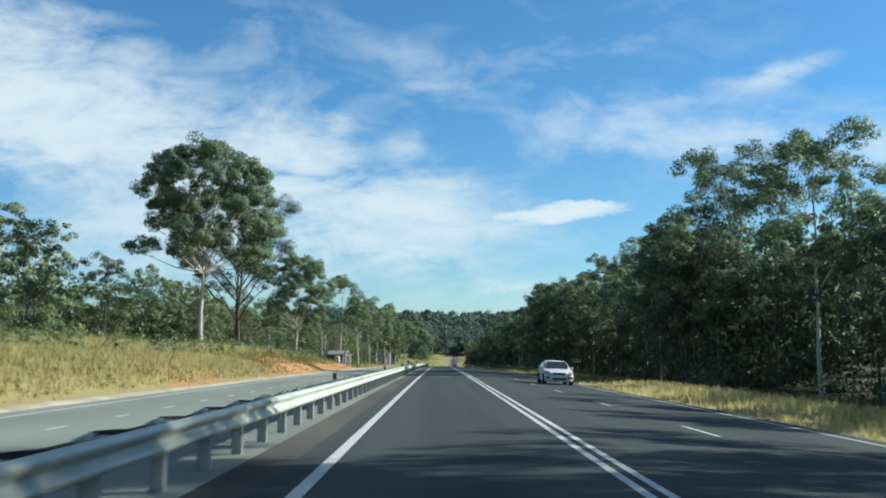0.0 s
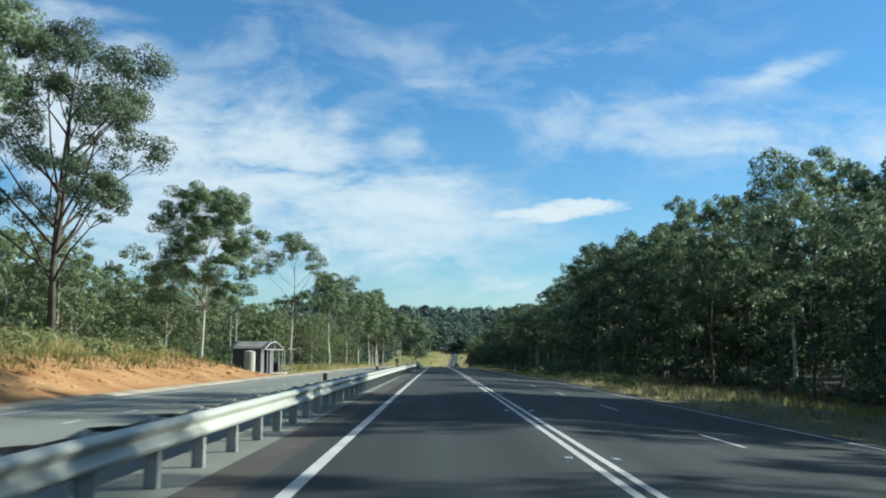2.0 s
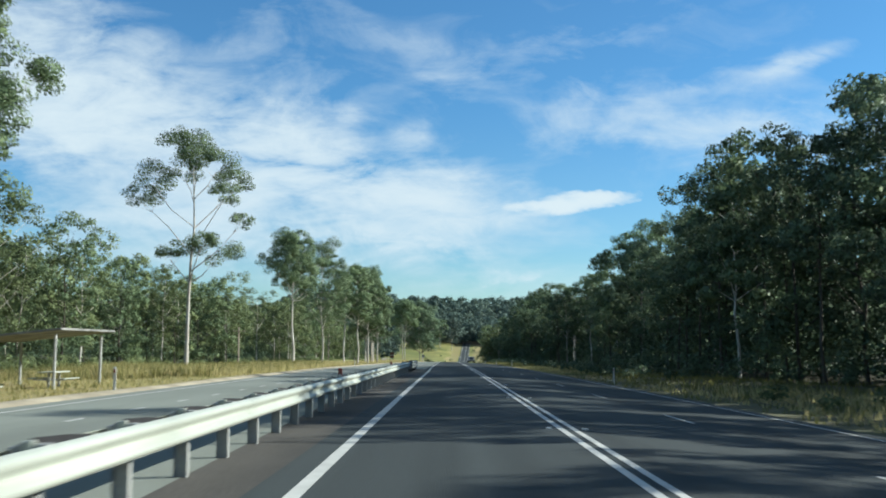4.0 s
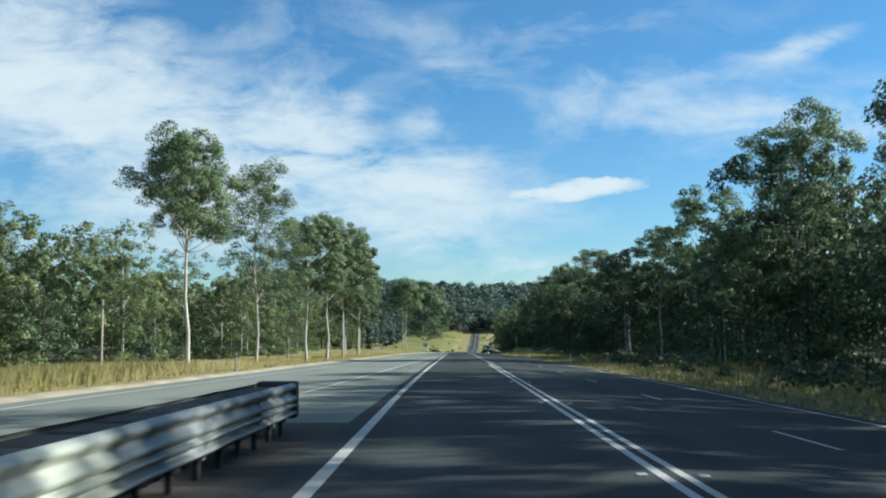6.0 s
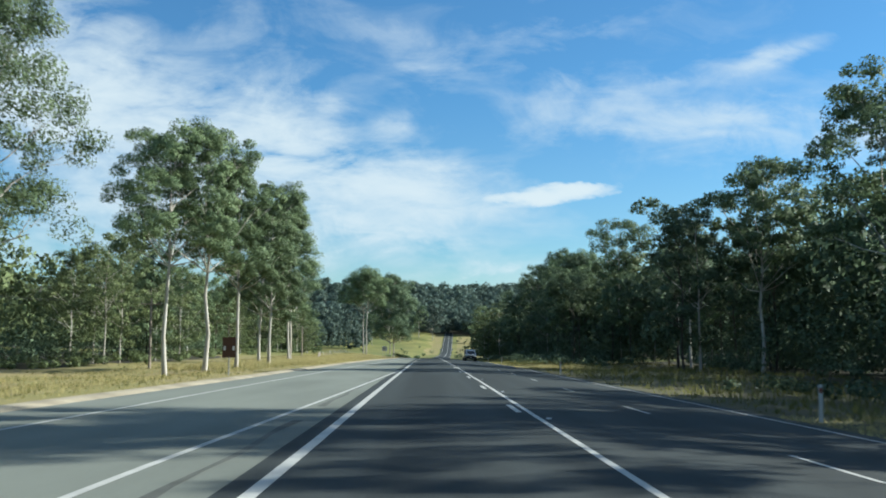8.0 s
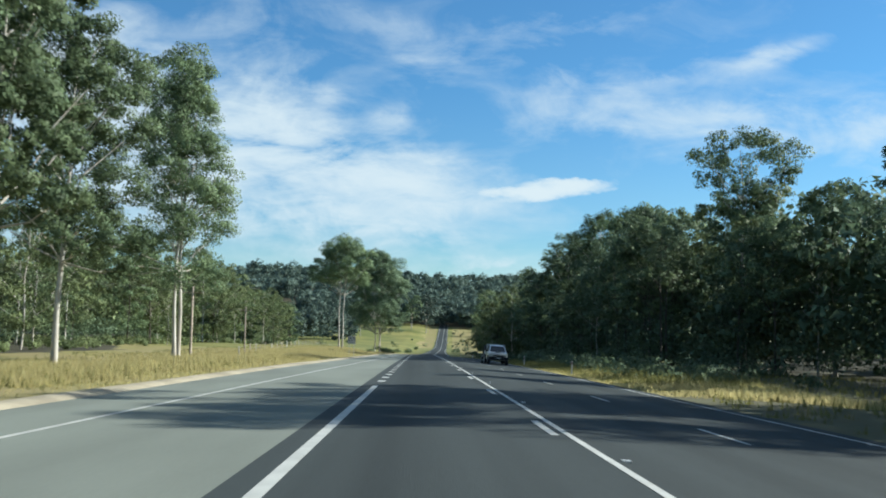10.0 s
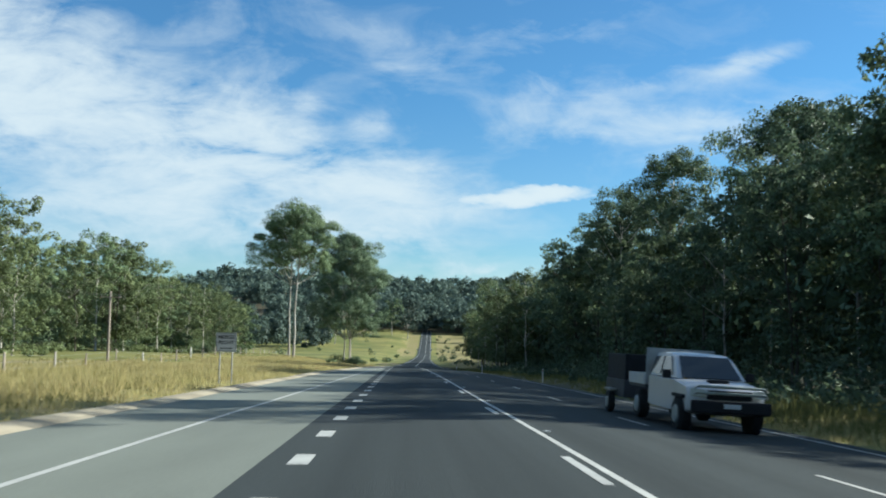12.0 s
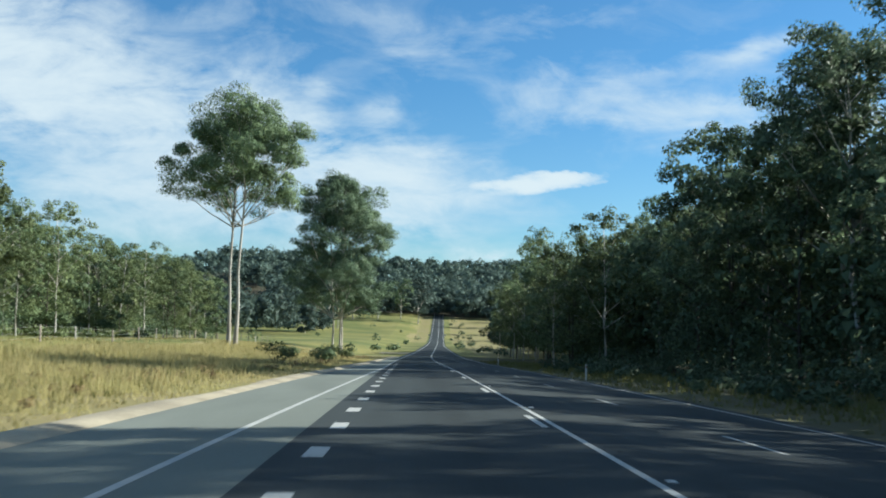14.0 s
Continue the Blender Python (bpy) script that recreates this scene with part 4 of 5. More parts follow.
def grass(name, n, xs, ys, hs, mat, seed, label, w=0.02, near=None):
    """Grass as many thin bent blades in tufts."""
    r = np.random.default_rng(seed)
    y = r.uniform(ys[0], ys[1], n) if near is None else ys[0] + (ys[1] - ys[0]) * r.uniform(0, 1, n) ** near
    lo = np.array([xs(v)[0] for v in y])
    hi = np.array([xs(v)[1] for v in y])
    x = lo + (hi - lo) * r.uniform(0, 1, n) + cx(y)
    keep = (name == "bank_grass") | (x > 0) | (y > 150) | (x < -18.5 + 2.5 * np.sin(y * 0.13) + 1.5 * np.sin(y * 0.41)) | (y < 66 + 14 * np.sin(x * 1.3) + 8 * np.sin(y))
    short = np.where(x < 0, 0.3 + 0.7 * step(1.0, 5.0, np.array([XG(v) for v in y]) - x), 0.45 + 0.55 * step(10.5, 14, x))
    x, y, short = x[keep], y[keep], short[keep]
    n = len(x)
    z = gz(x, y)
    out = []
    for _ in range(5):
        a = r.uniform(0, 6.28, n)
        h = r.uniform(hs[0], hs[1], n) * short
        bx, by = x + r.normal(0, 0.16, n), y + r.normal(0, 0.16, n)
        lean = r.uniform(0.05, 0.6, n) * h
        wd = w * r.uniform(0.7, 1.6, n)
        b = r.uniform(0, 6.28, n)
        sx, sy = np.cos(b) * wd, np.sin(b) * wd
        out.append(np.stack([np.stack([bx - sx, by - sy, z - 0.05], -1), np.stack([bx + sx, by + sy, z - 0.05], -1),
                             np.stack([bx + np.cos(a) * lean, by + np.sin(a) * lean, z + h], -1)], 1).reshape(-1, 3))
    return tagged(new(name, crown_mesh(name, out, mat)), label, "grass", kind="stuff")


grass("verge_grass", 32000, lambda y: (-34, XG(y) - 0.9), (10, 640), (0.05, 0.27), GRASS, 61, "dry golden roadside grass", 0.022)
grass("verge_grass", 8000, lambda y: (-36, XG(y) - 1.5), (10, 640), (0.10, 0.32), GRASS_GREEN, 62, "patches of green roadside grass", 0.03)
grass("verge_grass", 2600, lambda y: (9.8, 17), (8, 70), (0.12, 0.6), GRASS, 63, "dry golden grass on the open verge", 0.03)
grass("verge_grass", 5200, lambda y: (9.6, 20), (384, 442), (0.12, 0.45), GRASS, 65, "dry golden grass on the open verge", 0.03)
grass("verge_grass", 14000, lambda y: (10.0, RIGHT_EDGE(y) + 2), (5, 640), (0.15, 0.55), GRASS_GREEN, 64, "rank green grass along the shaded verge", 0.03)

grass("verge_grass", 3600, lambda y: (-32, -14.5), (205, 268), (0.4, 1.1), GRASS_GREEN, 66, "tall rank green grass before the forest", 0.03)
grass("verge_grass", 6500, lambda y: (-30, -14), (205, 290), (0.3, 0.95), GRASS, 70, "tall dry grass before the forest", 0.025)
grass("verge_grass", 3600, lambda y: (-27, -17.8), (12, 152), (0.35, 0.95), GRASS, 74, "tall dry grass along the top of the cutting", 0.026)
grass("verge_grass", 2400, lambda y: (-27, -17.4), (12, 152), (0.3, 0.8), GRASS_GREEN, 75, "olive grass along the top of the cutting", 0.03)
grass("verge_grass", 22000, lambda y: (XG(y) - 18, XG(y) - 1.0), (372, 600), (0.25, 0.62), GRASS, 76, "tall soft golden grass before the pasture", 0.02)
grass("verge_grass", 8500, lambda y: (XG(y) - 18, XG(y) - 2.5), (372, 600), (0.2, 0.5), GRASS_GREEN, 77, "green blades among the tall golden grass", 0.02)
shrubs("roadside_weeds", 110, lambda y: (XG(y) - 7, XG(y) - 2.5), (478, 610), (0.2, 0.5), WEED, 67, "low rusty-brown weeds in the dry grass", 48, 0.09)
grass("verge_grass", 2300, lambda y: (9.6, 19), (236, 304), (0.10, 0.40), GRASS, 68, "dry golden grass on the open verge", 0.03)
grass("verge_grass", 900, lambda y: (10.5, 19), (120, 200), (0.15, 0.6), GRASS, 69, "dry golden grass on the open verge", 0.03)
# raised reflective studs beside the centre lines
bm = bmesh.new()
box(bm, -0.055, 0.055, -0.05, 0.05, -0.005, 0.018, 0.008)
stud_me = bpy.data.meshes.new("stud")
bm.to_mesh(stud_me), bm.free()
stud_me.materials.append(WHITE)
for k in range(-4, 34):
    y = 113.3 + 12.2 * k
    for x in ((1.86, 2.52) if y < 277 else (2.52,)):
        add("stud", stud_me, road, pose(x, y, float(rz(x, y)) + 0.002))


# clods and stones on the bare cutting
def clods(name, n, seed, label):
    r = np.random.default_rng(seed)
    vs, fs = [], []
    base = np.array([(1, 0, 0), (-1, 0, 0), (0, 1, 0), (0, -1, 0), (0, 0, 1), (0.6, 0.6, 0.6), (-0.6, 0.6, 0.6), (-0.6, -0.6, 0.6), (0.6, -0.6, 0.6)], float)
    tris = ((4, 5, 6), (4, 6, 7), (4, 7, 8), (4, 8, 5), (0, 2, 5), (2, 1, 6), (1, 3, 7), (3, 0, 8), (5, 2, 6), (6, 1, 7), (7, 3, 8), (8, 0, 5))
    for _ in range(n):
        y = r.uniform(70, 151)
        x = -12.9 - 6.0 * r.uniform(0, 1) ** 1.3
        size = r.uniform(0.03, 0.13) * (1.0 if r.uniform() < 0.85 else 2.0)
        p = base * r.uniform(0.65, 1.25, (9, 1)) * size * np.array([r.uniform(0.7, 1.4), r.uniform(0.7, 1.6), r.uniform(0.4, 0.75)])
        a = r.uniform(0, 6.28)
        rot = np.array([[math.cos(a), -math.sin(a), 0], [math.sin(a), math.cos(a), 0], [0, 0, 1]])
        k = len(vs)
        vs += list(p @ rot.T + np.array([x, y, float(gz(x, y)) - size * 0.12]))
        fs += [tuple(i + k for i in t) for t in tris]
    return tagged(new(name, mesh_of(name, vs, fs, EARTH, True)), label, "earth", kind="stuff")


clods("earth_clods", 1100, 71, "crumbled orange clods on the bare cutting")
shrubs("bank_shrubs", 130, lambda y: (-27, -17.5), (35, 150), (0.5, 1.5), LEAF_SUN, 72, "low olive shrubs along the top of the cutting", 60, 0.2)
grass("bank_grass", 5200, lambda y: (-19.5, -12.5), (2, 78), (0.2, 0.6), GRASS, 81, "dry golden-brown grass on the bank", 0.024)
grass("bank_grass", 2200, lambda y: (-19.5, -12.8), (2, 84), (0.15, 0.5), GRASS_GREEN, 82, "olive tufts on the bank", 0.026)
grass("bank_grass", 1500, lambda y: (-20, -14.6 + 1.6 * (y < 80)), (24, 150), (0.15, 0.5), GRASS_GREEN, 73, "sparse dry tufts on the orange cutting", 0.03)

# worn tyre marks where lanes merge
for x0, x1, y0, y1, w in ((-2.45, -2.75, 252, 296, 0.20), (-2.95, -3.25, 258, 281, 0.26), (-3.35, -3.5, 262, 274, 0.16), (-2.3, -2.5, 300, 330, 0.18)):
    ys = np.arange(y0, y1, 1.5)
    ph = x0 * 9
    ribbon("tyre_mark", lambda y: x0 + (x1 - x0) * (y1 - y) / (y1 - y0) - w * (0.35 + 0.3 * math.sin(y * 0.7 + ph)), lambda y: x0 + (x1 - x0) * (y1 - y) / (y1 - y0) + w * (0.3 + 0.25 * math.sin(y * 1.1 + ph)), ys, SMEAR, 0.0035, road, "dark tyre smear")


# a worn line of paint across the lane
WORN = material("worn_pale_paint", (0.26, 0.27, 0.25), 0.8, vary=0.3, scale=3.0, fine=30, bump=0.1)
for x0, x1, y0, y1 in ((-1.98, -1.62, 71.70, 71.95), (-1.40, -1.12, 71.78, 71.92), (-0.62, -0.18, 71.45, 71.66), (-0.16, 0.24, 71.62, 71.98), (0.28, 0.74, 71.95, 72.08), (0.80, 1.02, 71.70, 71.86), (1.02, 1.20, 71.74, 71.95), (-0.66, -0.50, 69.35, 69.55)):
    ys = [y0 + (y1 - y0) * k / 6 for k in range(7)]
    ribbon("worn_mark", lambda y: x0 + 0.10 * abs(math.sin(y * 23.0)), lambda y: x1 - 0.12 * abs(math.sin(y * 17.0 + 1)), ys, WORN, 0.004, road, "worn pale paint")


shrubs("pasture_bushes", 15, lambda y: (-60, -6), (650, 1220), (1.0, 3.2), LEAF, 78, "scattered green bushes on the far pasture", 70, 0.6)
shrubs("pasture_bushes", 26, lambda y: (10, 22), (640, 1220), (1.0, 3.4), LEAF_DARK, 79, "dark bushes along the far stretch of road", 70, 0.6)


shrubs("verge_scrub", 110, lambda y: (12.5, 23), (398, 470), (0.6, 1.7), LEAF_DARK, 83, "dark scrub on the shaded roadside bank", 80, 0.22)
shrubs("verge_scrub", 170, lambda y: (13, 24), (470, 585), (0.5, 1.3), LEAF_DARK, 84, "low dark scrub along the shaded verge", 80, 0.22)
shrubs("verge_scrub", 90, lambda y: (13, 25), (215, 330), (0.5, 1.3), LEAF_DARK, 85, "low dark scrub along the shaded verge", 80, 0.22)
shrubs("verge_scrub", 26, lambda y: (11.8, 17), (136, 182), (0.5, 1.1), LEAF_SUN, 86, "yellow-green weeds on the verge", 90, 0.16)
grass("verge_grass", 2600, lambda y: (10.2, 19), (396, 470), (0.3, 0.9), GRASS_GREEN, 87, "rank green grass on the roadside bank", 0.024)


# roadside bushes beyond the merge
def bush(x, y, h, seed, leaf):
    r = np.random.default_rng(seed)
    e = new("roadside_bush")
    e.matrix_basis = pose(x, y, float(gz(x, y)))
    tagged(e, "low dark rounded bush beside the gravel edge", "bush", "roadside bushes")
    stems = []
    leaves = []
    for k in range(6):
        a = k * 1.05 + r.normal(0, 0.3)
        q = np.array([math.cos(a) * h * r.uniform(0.25, 0.6), math.sin(a) * h * r.uniform(0.25, 0.6), h * r.uniform(0.45, 0.8)])
        stems.append(tube([(0, 0, -0.1), tuple(q * 0.5), tuple(q)], [0.03, 0.02, 0.008], 5, False))
        leaves.append(leaf_cards(r, q, np.array([h * 0.42, h * 0.42, h * 0.34]), 130, 0.13, 0.1))
    add("stems", mesh_of("stems", *joined(stems), BARK_DARK), e)
    add("foliage", crown_mesh("foliage", leaves, leaf), e)


for k, (x, y, h) in enumerate(((-8.4, 540, 1.5), (-6.6, 553, 1.0), (-8.0, 562, 1.4), (-7.0, 580, 1.2), (-9.5, 596, 1.6), (-12.0, 574, 1.3))):
    bush(x, y, h, 300 + k, LEAF if k % 3 else LEAF_SUN)


# ======================= crash cushion at the barrier's end =======================
def fender(x, side, base, y0, y1):
    """A three-wave side panel whose near end flares out over the next one."""
    vs, fs = [], []
    ys = list(np.linspace(y0 + 0.5, y1, 6))
    rows = [(y0, 0.035), (y0 + 0.15, 0.03), (y0 + 0.3, 0.012)] + [(y, 0.0) for y in ys]
    n = len(T_PROFILE)
    for y, out in rows:
        for inset in (0.0, 0.005):
            for a, b in T_PROFILE:
                k = 1.0 if y > y0 + 0.2 else 0.75
                vs.append((x + side * (a * k + out - inset), y, float(zr(y)) + base + b))
    for j in range(len(rows) - 1):
        o, p = j * 2 * n, (j + 1) * 2 * n
        for i in range(n - 1):
            fs.append((o + i, o + i + 1, p + i + 1, p + i))
            fs.append((o + n + i + 1, o + n + i, p + n + i, p + n + i + 1))
        for i in (0, n - 1):
            fs.append((o + i, o + n + i, p + n + i, p + i))
    for o in (0, (len(rows) - 1) * 2 * n):
        for i in range(n - 1):
            fs.append((o + i, o + i + 1, o + n + i + 1, o + n + i))
    return vs, fs


cushion = new("crash_cushion")
tagged(cushion, "steel crash cushion with overlapping three-wave panels closing the barrier", "crash cushion")
# Near panel paler, the rest darker: steel tone, with sun and shade coloured in.
for i, (y0, y1) in enumerate(((215.0, 220.2), (220.1, 222.9), (222.8, 225.6), (225.5, 228.3))):
    for side in (1, -1):
        add("fender_panel", mesh_of("fender_panel", *fender(BX + side * (0.30 - 0.012 * i), side, 0.26, y0, y1), GALV if i == 0 else GALV_DARK, True), cushion, None, "" if i else "pale steel panel")
for y in np.arange(216.2, 228.4, 0.95):
    z = float(zr(y))
    part("diaphragm", boxed(BX - 0.29, BX + 0.29, y - 0.02, y + 0.02, z + 0.2, z + 0.735, 0.006), GALV_DULL, cushion)
    # Charcoal legs: the shade under the panels is put into their colour.
    for sx in (-0.2, 0.2):
        part("leg", boxed(BX + sx - 0.03, BX + sx + 0.03, y - 0.03, y + 0.03, z - 0.05, z + 0.22), DARK_SHEET, cushion)
# Black blocks raised to imitate the dark, open inside of the cushion.
for y in np.arange(216.7, 227.6, 0.95):
    z = float(zr(y))
    part("cartridge", boxed(BX - 0.25, BX + 0.25, y - 0.40, y + 0.40, z + 0.22, z + 0.745, 0.03), BLACK, cushion, "black energy cartridge filling the dark open interior")
# A dark box in place of the thin dark edge that ends the panels.
part("nose", boxed(BX - 0.33, BX + 0.33, 228.3, 228.6, float(zr(228)) + 0.2, float(zr(228)) + 0.79, 0.06), DARK_SHEET, cushion, "dark box standing for the thin dark end edge")


def cyl(x, y, z0, z1, r, n=16, r2=None):
    bm = bmesh.new()
    bmesh.ops.create_cone(bm, cap_ends=True, segments=n, radius1=r, radius2=r if r2 is None else r2, depth=z1 - z0, matrix=Matrix.Translation((x, y, (z0 + z1) / 2)))
    return bm


# ======================= rest stop: toilet hut, picnic shelter, solar mast =======================
hut = new("toilet_hut")
hz = float(gz(-17.2, 168)) + 0.05
hut.matrix_basis = pose(-16.8, 167.3, hz) @ Matrix.Diagonal((1.22, 1.19, 1.16, 1))
tagged(hut, "small grey rest-stop hut with a curved metal roof and open doorway", "hut")
part("slab", boxed(-2.6, 0.7, -0.4, 9.2, -0.5, 0.06, 0.02), CONCRETE, hut, "pale concrete slab")
# Walls facing along the road are darker: their shade is in the colour.
part("front_wall", boxed(-2.2, 0.0, 0.0, 0.1, 0.06, 2.15, 0.01), DARK_SHEET, hut)
part("back_wall", boxed(-2.2, -2.1, 0.1, 6.0, 0.06, 2.15, 0.01), GREY_SHEET, hut)
part("end_wall", boxed(-2.1, 0.0, 5.9, 6.0, 0.06, 2.15, 0.01), DARK_SHEET, hut)
part("side_wall", boxed(-0.1, 0.0, 0.1, 1.5, 0.06, 2.15, 0.01), GREY_SHEET, hut, "light grey clad side wall")
part("side_wall", boxed(-0.1, 0.0, 2.9, 3.3, 0.06, 2.15, 0.01), GREY_SHEET, hut, "light grey clad side wall")
part("side_wall", boxed(-0.1, 0.0, 4.2, 6.0, 0.06, 2.15, 0.01), GREY_SHEET, hut, "light grey clad side wall")
# A flat black sheet closes the open doorway half a metre in.
part("door", boxed(-0.55, -0.5, 1.5, 2.9, 0.06, 2.05, 0.01), BLACK, hut, "black sheet set back in the open doorway")
rv, rf = [], []
for j, x in enumerate(np.linspace(-2.45, 0.35, 9)):
    for lay in (0.0, 0.05):
        for i in range(15):
            a = i / 14
            rv.append((x, -0.35 + 9.2 * a, 2.12 + lay + 0.62 * math.sin(math.pi * a)))
for j in range(8):
    o, p = j * 30, (j + 1) * 30
    for i in range(14):
        rf += [(o + i, p + i, p + i + 1, o + i + 1), (o + 15 + i + 1, p + 15 + i + 1, p + 15 + i, o + 15 + i)]
    for i in (0, 14):
        rf.append((o + i, o + 15 + i, p + 15 + i, p + i))
for o in (0, 240):
    rf += [(o + i, o + i + 1, o + 15 + i + 1, o + 15 + i) for i in range(14)]
add("roof", mesh_of("roof", rv, rf, ROOF, True), hut, label="curved grey metal roof")
arc = [(0.36, -0.35 + 9.2 * i / 14, 2.13 + 0.62 * math.sin(math.pi * i / 14)) for i in range(15)]
add("roof_edge", mesh_of("roof_edge", *tube(arc, [0.06] * 15, 6), GALV_DULL, True), hut, label="pale curved roof trim")
add("tie_beam", mesh_of("tie_beam", *tube([(0.36, -0.3, 2.1), (0.36, 8.8, 2.1)], [0.045] * 2, 6), GALV_DULL), hut)
add("king_post", mesh_of("king_post", *tube([(0.36, 4.25, 2.1), (0.36, 4.25, 2.72)], [0.04] * 2, 6), GALV_DULL), hut)
for yy in (6.9, 8.7):
    for xx in (0.3, -1.85):
        add("roof_post", mesh_of("roof_post", *tube([(xx, yy, 0.0), (xx, yy, 2.2)], [0.045] * 2, 8), GALV_DULL), hut)
tank = new("water_tank")
tank.matrix_basis = pose(-17.6, 166.0, hz) @ Matrix.Diagonal((1.28, 1.28, 1.28, 1))
tagged(tank, "cream upright round water tank beside the grey hut", "water tank")
part("shell", cyl(0, 0, -0.1, 1.72, 0.41, 28), TANK, tank, smooth=False)
part("lid", cyl(0, 0, 1.72, 1.82, 0.41, 28, 0.10), TANK, tank)

ps = new("picnic_shelter")
ps.matrix_basis = pose(-19.9, 188.0, float(gz(-19.9, 188))) @ Matrix.Diagonal((1.28, 1.28, 1.28, 1))
tagged(ps, "open picnic shelter with a sloping grey roof over a table", "picnic shelter")
for xx, yy in ((-1.6, 0), (1.6, 0), (-1.6, 4.5), (1.6, 4.5)):
    add("post", mesh_of("post", *tube([(xx, yy, -0.2), (xx, yy, 1.98 if xx > 0 else 1.70)], [0.06] * 2, 8), GALV_DULL), ps)
bm = boxed(-2.0, 2.0, -0.5, 5.0, 0, 0.08, 0.01)
bmesh.ops.rotate(bm, cent=(0, 0, 0), matrix=Matrix.Rotation(radians(-6), 3, "Y"), verts=bm.verts)
bmesh.ops.translate(bm, vec=(0, 0, 1.92), verts=bm.verts)
part("roof", bm, ROOF, ps, "sloping grey roof sheet")
for yy in (182.0, 190.1):
    tb = new("picnic_table")
    tb.matrix_basis = pose(-18.7, yy, float(gz(-18.7, yy)))
    tagged(tb, "pale metal picnic table with fixed benches", "picnic table", "picnic tables")
    part("tabletop", boxed(-0.4, 0.4, -0.95, 0.95, 0.72, 0.77, 0.01), GALV, tb)
    for sx in (-0.75, 0.75):
        part("bench", boxed(sx - 0.14, sx + 0.14, -0.95, 0.95, 0.42, 0.46, 0.01), GALV, tb)
    for sy in (-0.6, 0.6):
        part("frame", boxed(-0.75, 0.75, sy - 0.03, sy + 0.03, 0.36, 0.42), GALV_DULL, tb)
        part("leg", boxed(-0.05, 0.05, sy - 0.05, sy + 0.05, -0.1, 0.72), GALV_DULL, tb)
bin_ = new("litter_bin")
bin_.matrix_basis = pose(-17.4, 178.8, float(gz(-17.4, 178.8))) @ Matrix.Diagonal((1.15, 1.15, 1.15, 1))
tagged(bin_, "dark square litter bin in a metal surround", "litter bin")
part("body", boxed(-0.35, 0.35, -0.35, 0.35, -0.05, 1.1, 0.03), BLACK, bin_)
part("hood", boxed(-0.4, 0.4, -0.4, 0.4, 1.1, 1.2, 0.03), GREY_SHEET, bin_)
mast = new("solar_mast")
mast.matrix_basis = pose(-20.9, 174.0, float(gz(-20.9, 174))) @ Matrix.Diagonal((1.14, 1.14, 1.14, 1))
tagged(mast, "twin grey steel mast carrying a tilted solar panel", "solar mast")
for xx in (-0.25, 0.25):
    add("pole", mesh_of("pole", *tube([(xx, 0, -0.3), (xx, 0, 5.6)], [0.06, 0.05], 8), GALV_DULL), mast)
bm = boxed(-0.75, 0.75, -0.5, 0.5, -0.03, 0.03, 0.01)
bmesh.ops.rotate(bm, cent=(0, 0, 0), matrix=Matrix.Rotation(radians(-35), 3, "Y"), verts=bm.verts)
bmesh.ops.translate(bm, vec=(0, 0, 5.5), verts=bm.verts)
part("panel", bm, DARK_SHEET, mast, "dark tilted solar panel")

# ======================= merge sign =======================
sign = new("merge_sign")
sign.matrix_basis = pose(-8.0, 455.5, float(gz(-8.0, 455.5)), 0, 0, 3)
tagged(sign, "white square merge sign with a black arrow on two posts", "road sign")
for xx in (-0.27, 0.27):
    add("post", mesh_of("post", *tube([(xx, 0.05, -0.3), (xx, 0.05, 2.25)], [0.032, 0.032], 8), GALV_DULL), sign)
SIGN_WHITE = material("sign_sheeting", (0.60, 0.60, 0.60), 0.45, vary=0.05, scale=2.0, fine=20, bump=0.0)
part("plate", boxed(-0.45, 0.45, -0.012, 0.012, 1.45, 2.29, 0.004), SIGN_WHITE, sign, "white sign plate")
for args in ((-0.43, 0.43, 1.475, 1.495), (-0.43, 0.43, 2.245, 2.265)):
    part("border", boxed(args[0], args[1], -0.016, -0.0125, args[2], args[3]), BLACK, sign, "black border line")
for a, b in ((-0.43, -0.41), (0.41, 0.43)):
    part("border", boxed(a, b, -0.016, -0.0125, 1.495, 2.245), BLACK, sign, "black border line")


def lettering(text, size, x, y, z, parent, mat):
    cu = bpy.data.curves.new("lettering", "FONT")
    cu.body, cu.size, cu.extrude, cu.align_x, cu.offset = text, size, 0.002, "CENTER", 0.006
    tmp = new("lettering", cu)
    me = bpy.data.meshes.new_from_object(tmp.evaluated_get(bpy.context.evaluated_depsgraph_get()))
    bpy.data.objects.remove(tmp)
    me.name = "lettering"
    me.materials.clear()
    me.materials.append(mat)
    return add("lettering", me, parent, pose(x, y, z, 90, 0, 0), "black capital letters")


lettering("MERGE", 0.235, 0, -0.0155, 2.02, sign, BLACK)
lettering("RIGHT", 0.235, 0, -0.0155, 1.78, sign, BLACK)
bm = bmesh.new()
box(bm, -0.28, 0.17, -0.016, -0.0125, 1.585, 1.625)
av = [bm.verts.new(p) for p in ((0.17, -0.016, 1.55), (0.30, -0.016, 1.605), (0.17, -0.016, 1.66), (0.17, -0.0125, 1.55), (0.30, -0.0125, 1.605), (0.17, -0.0125, 1.66))]
for f in ((0, 1, 2), (5, 4, 3), (0, 3, 4, 1), (1, 4, 5, 2), (2, 5, 3, 0)):
    bm.faces.new([av[i] for i in f])
part("arrow", bm, BLACK, sign, "black arrow pointing right")

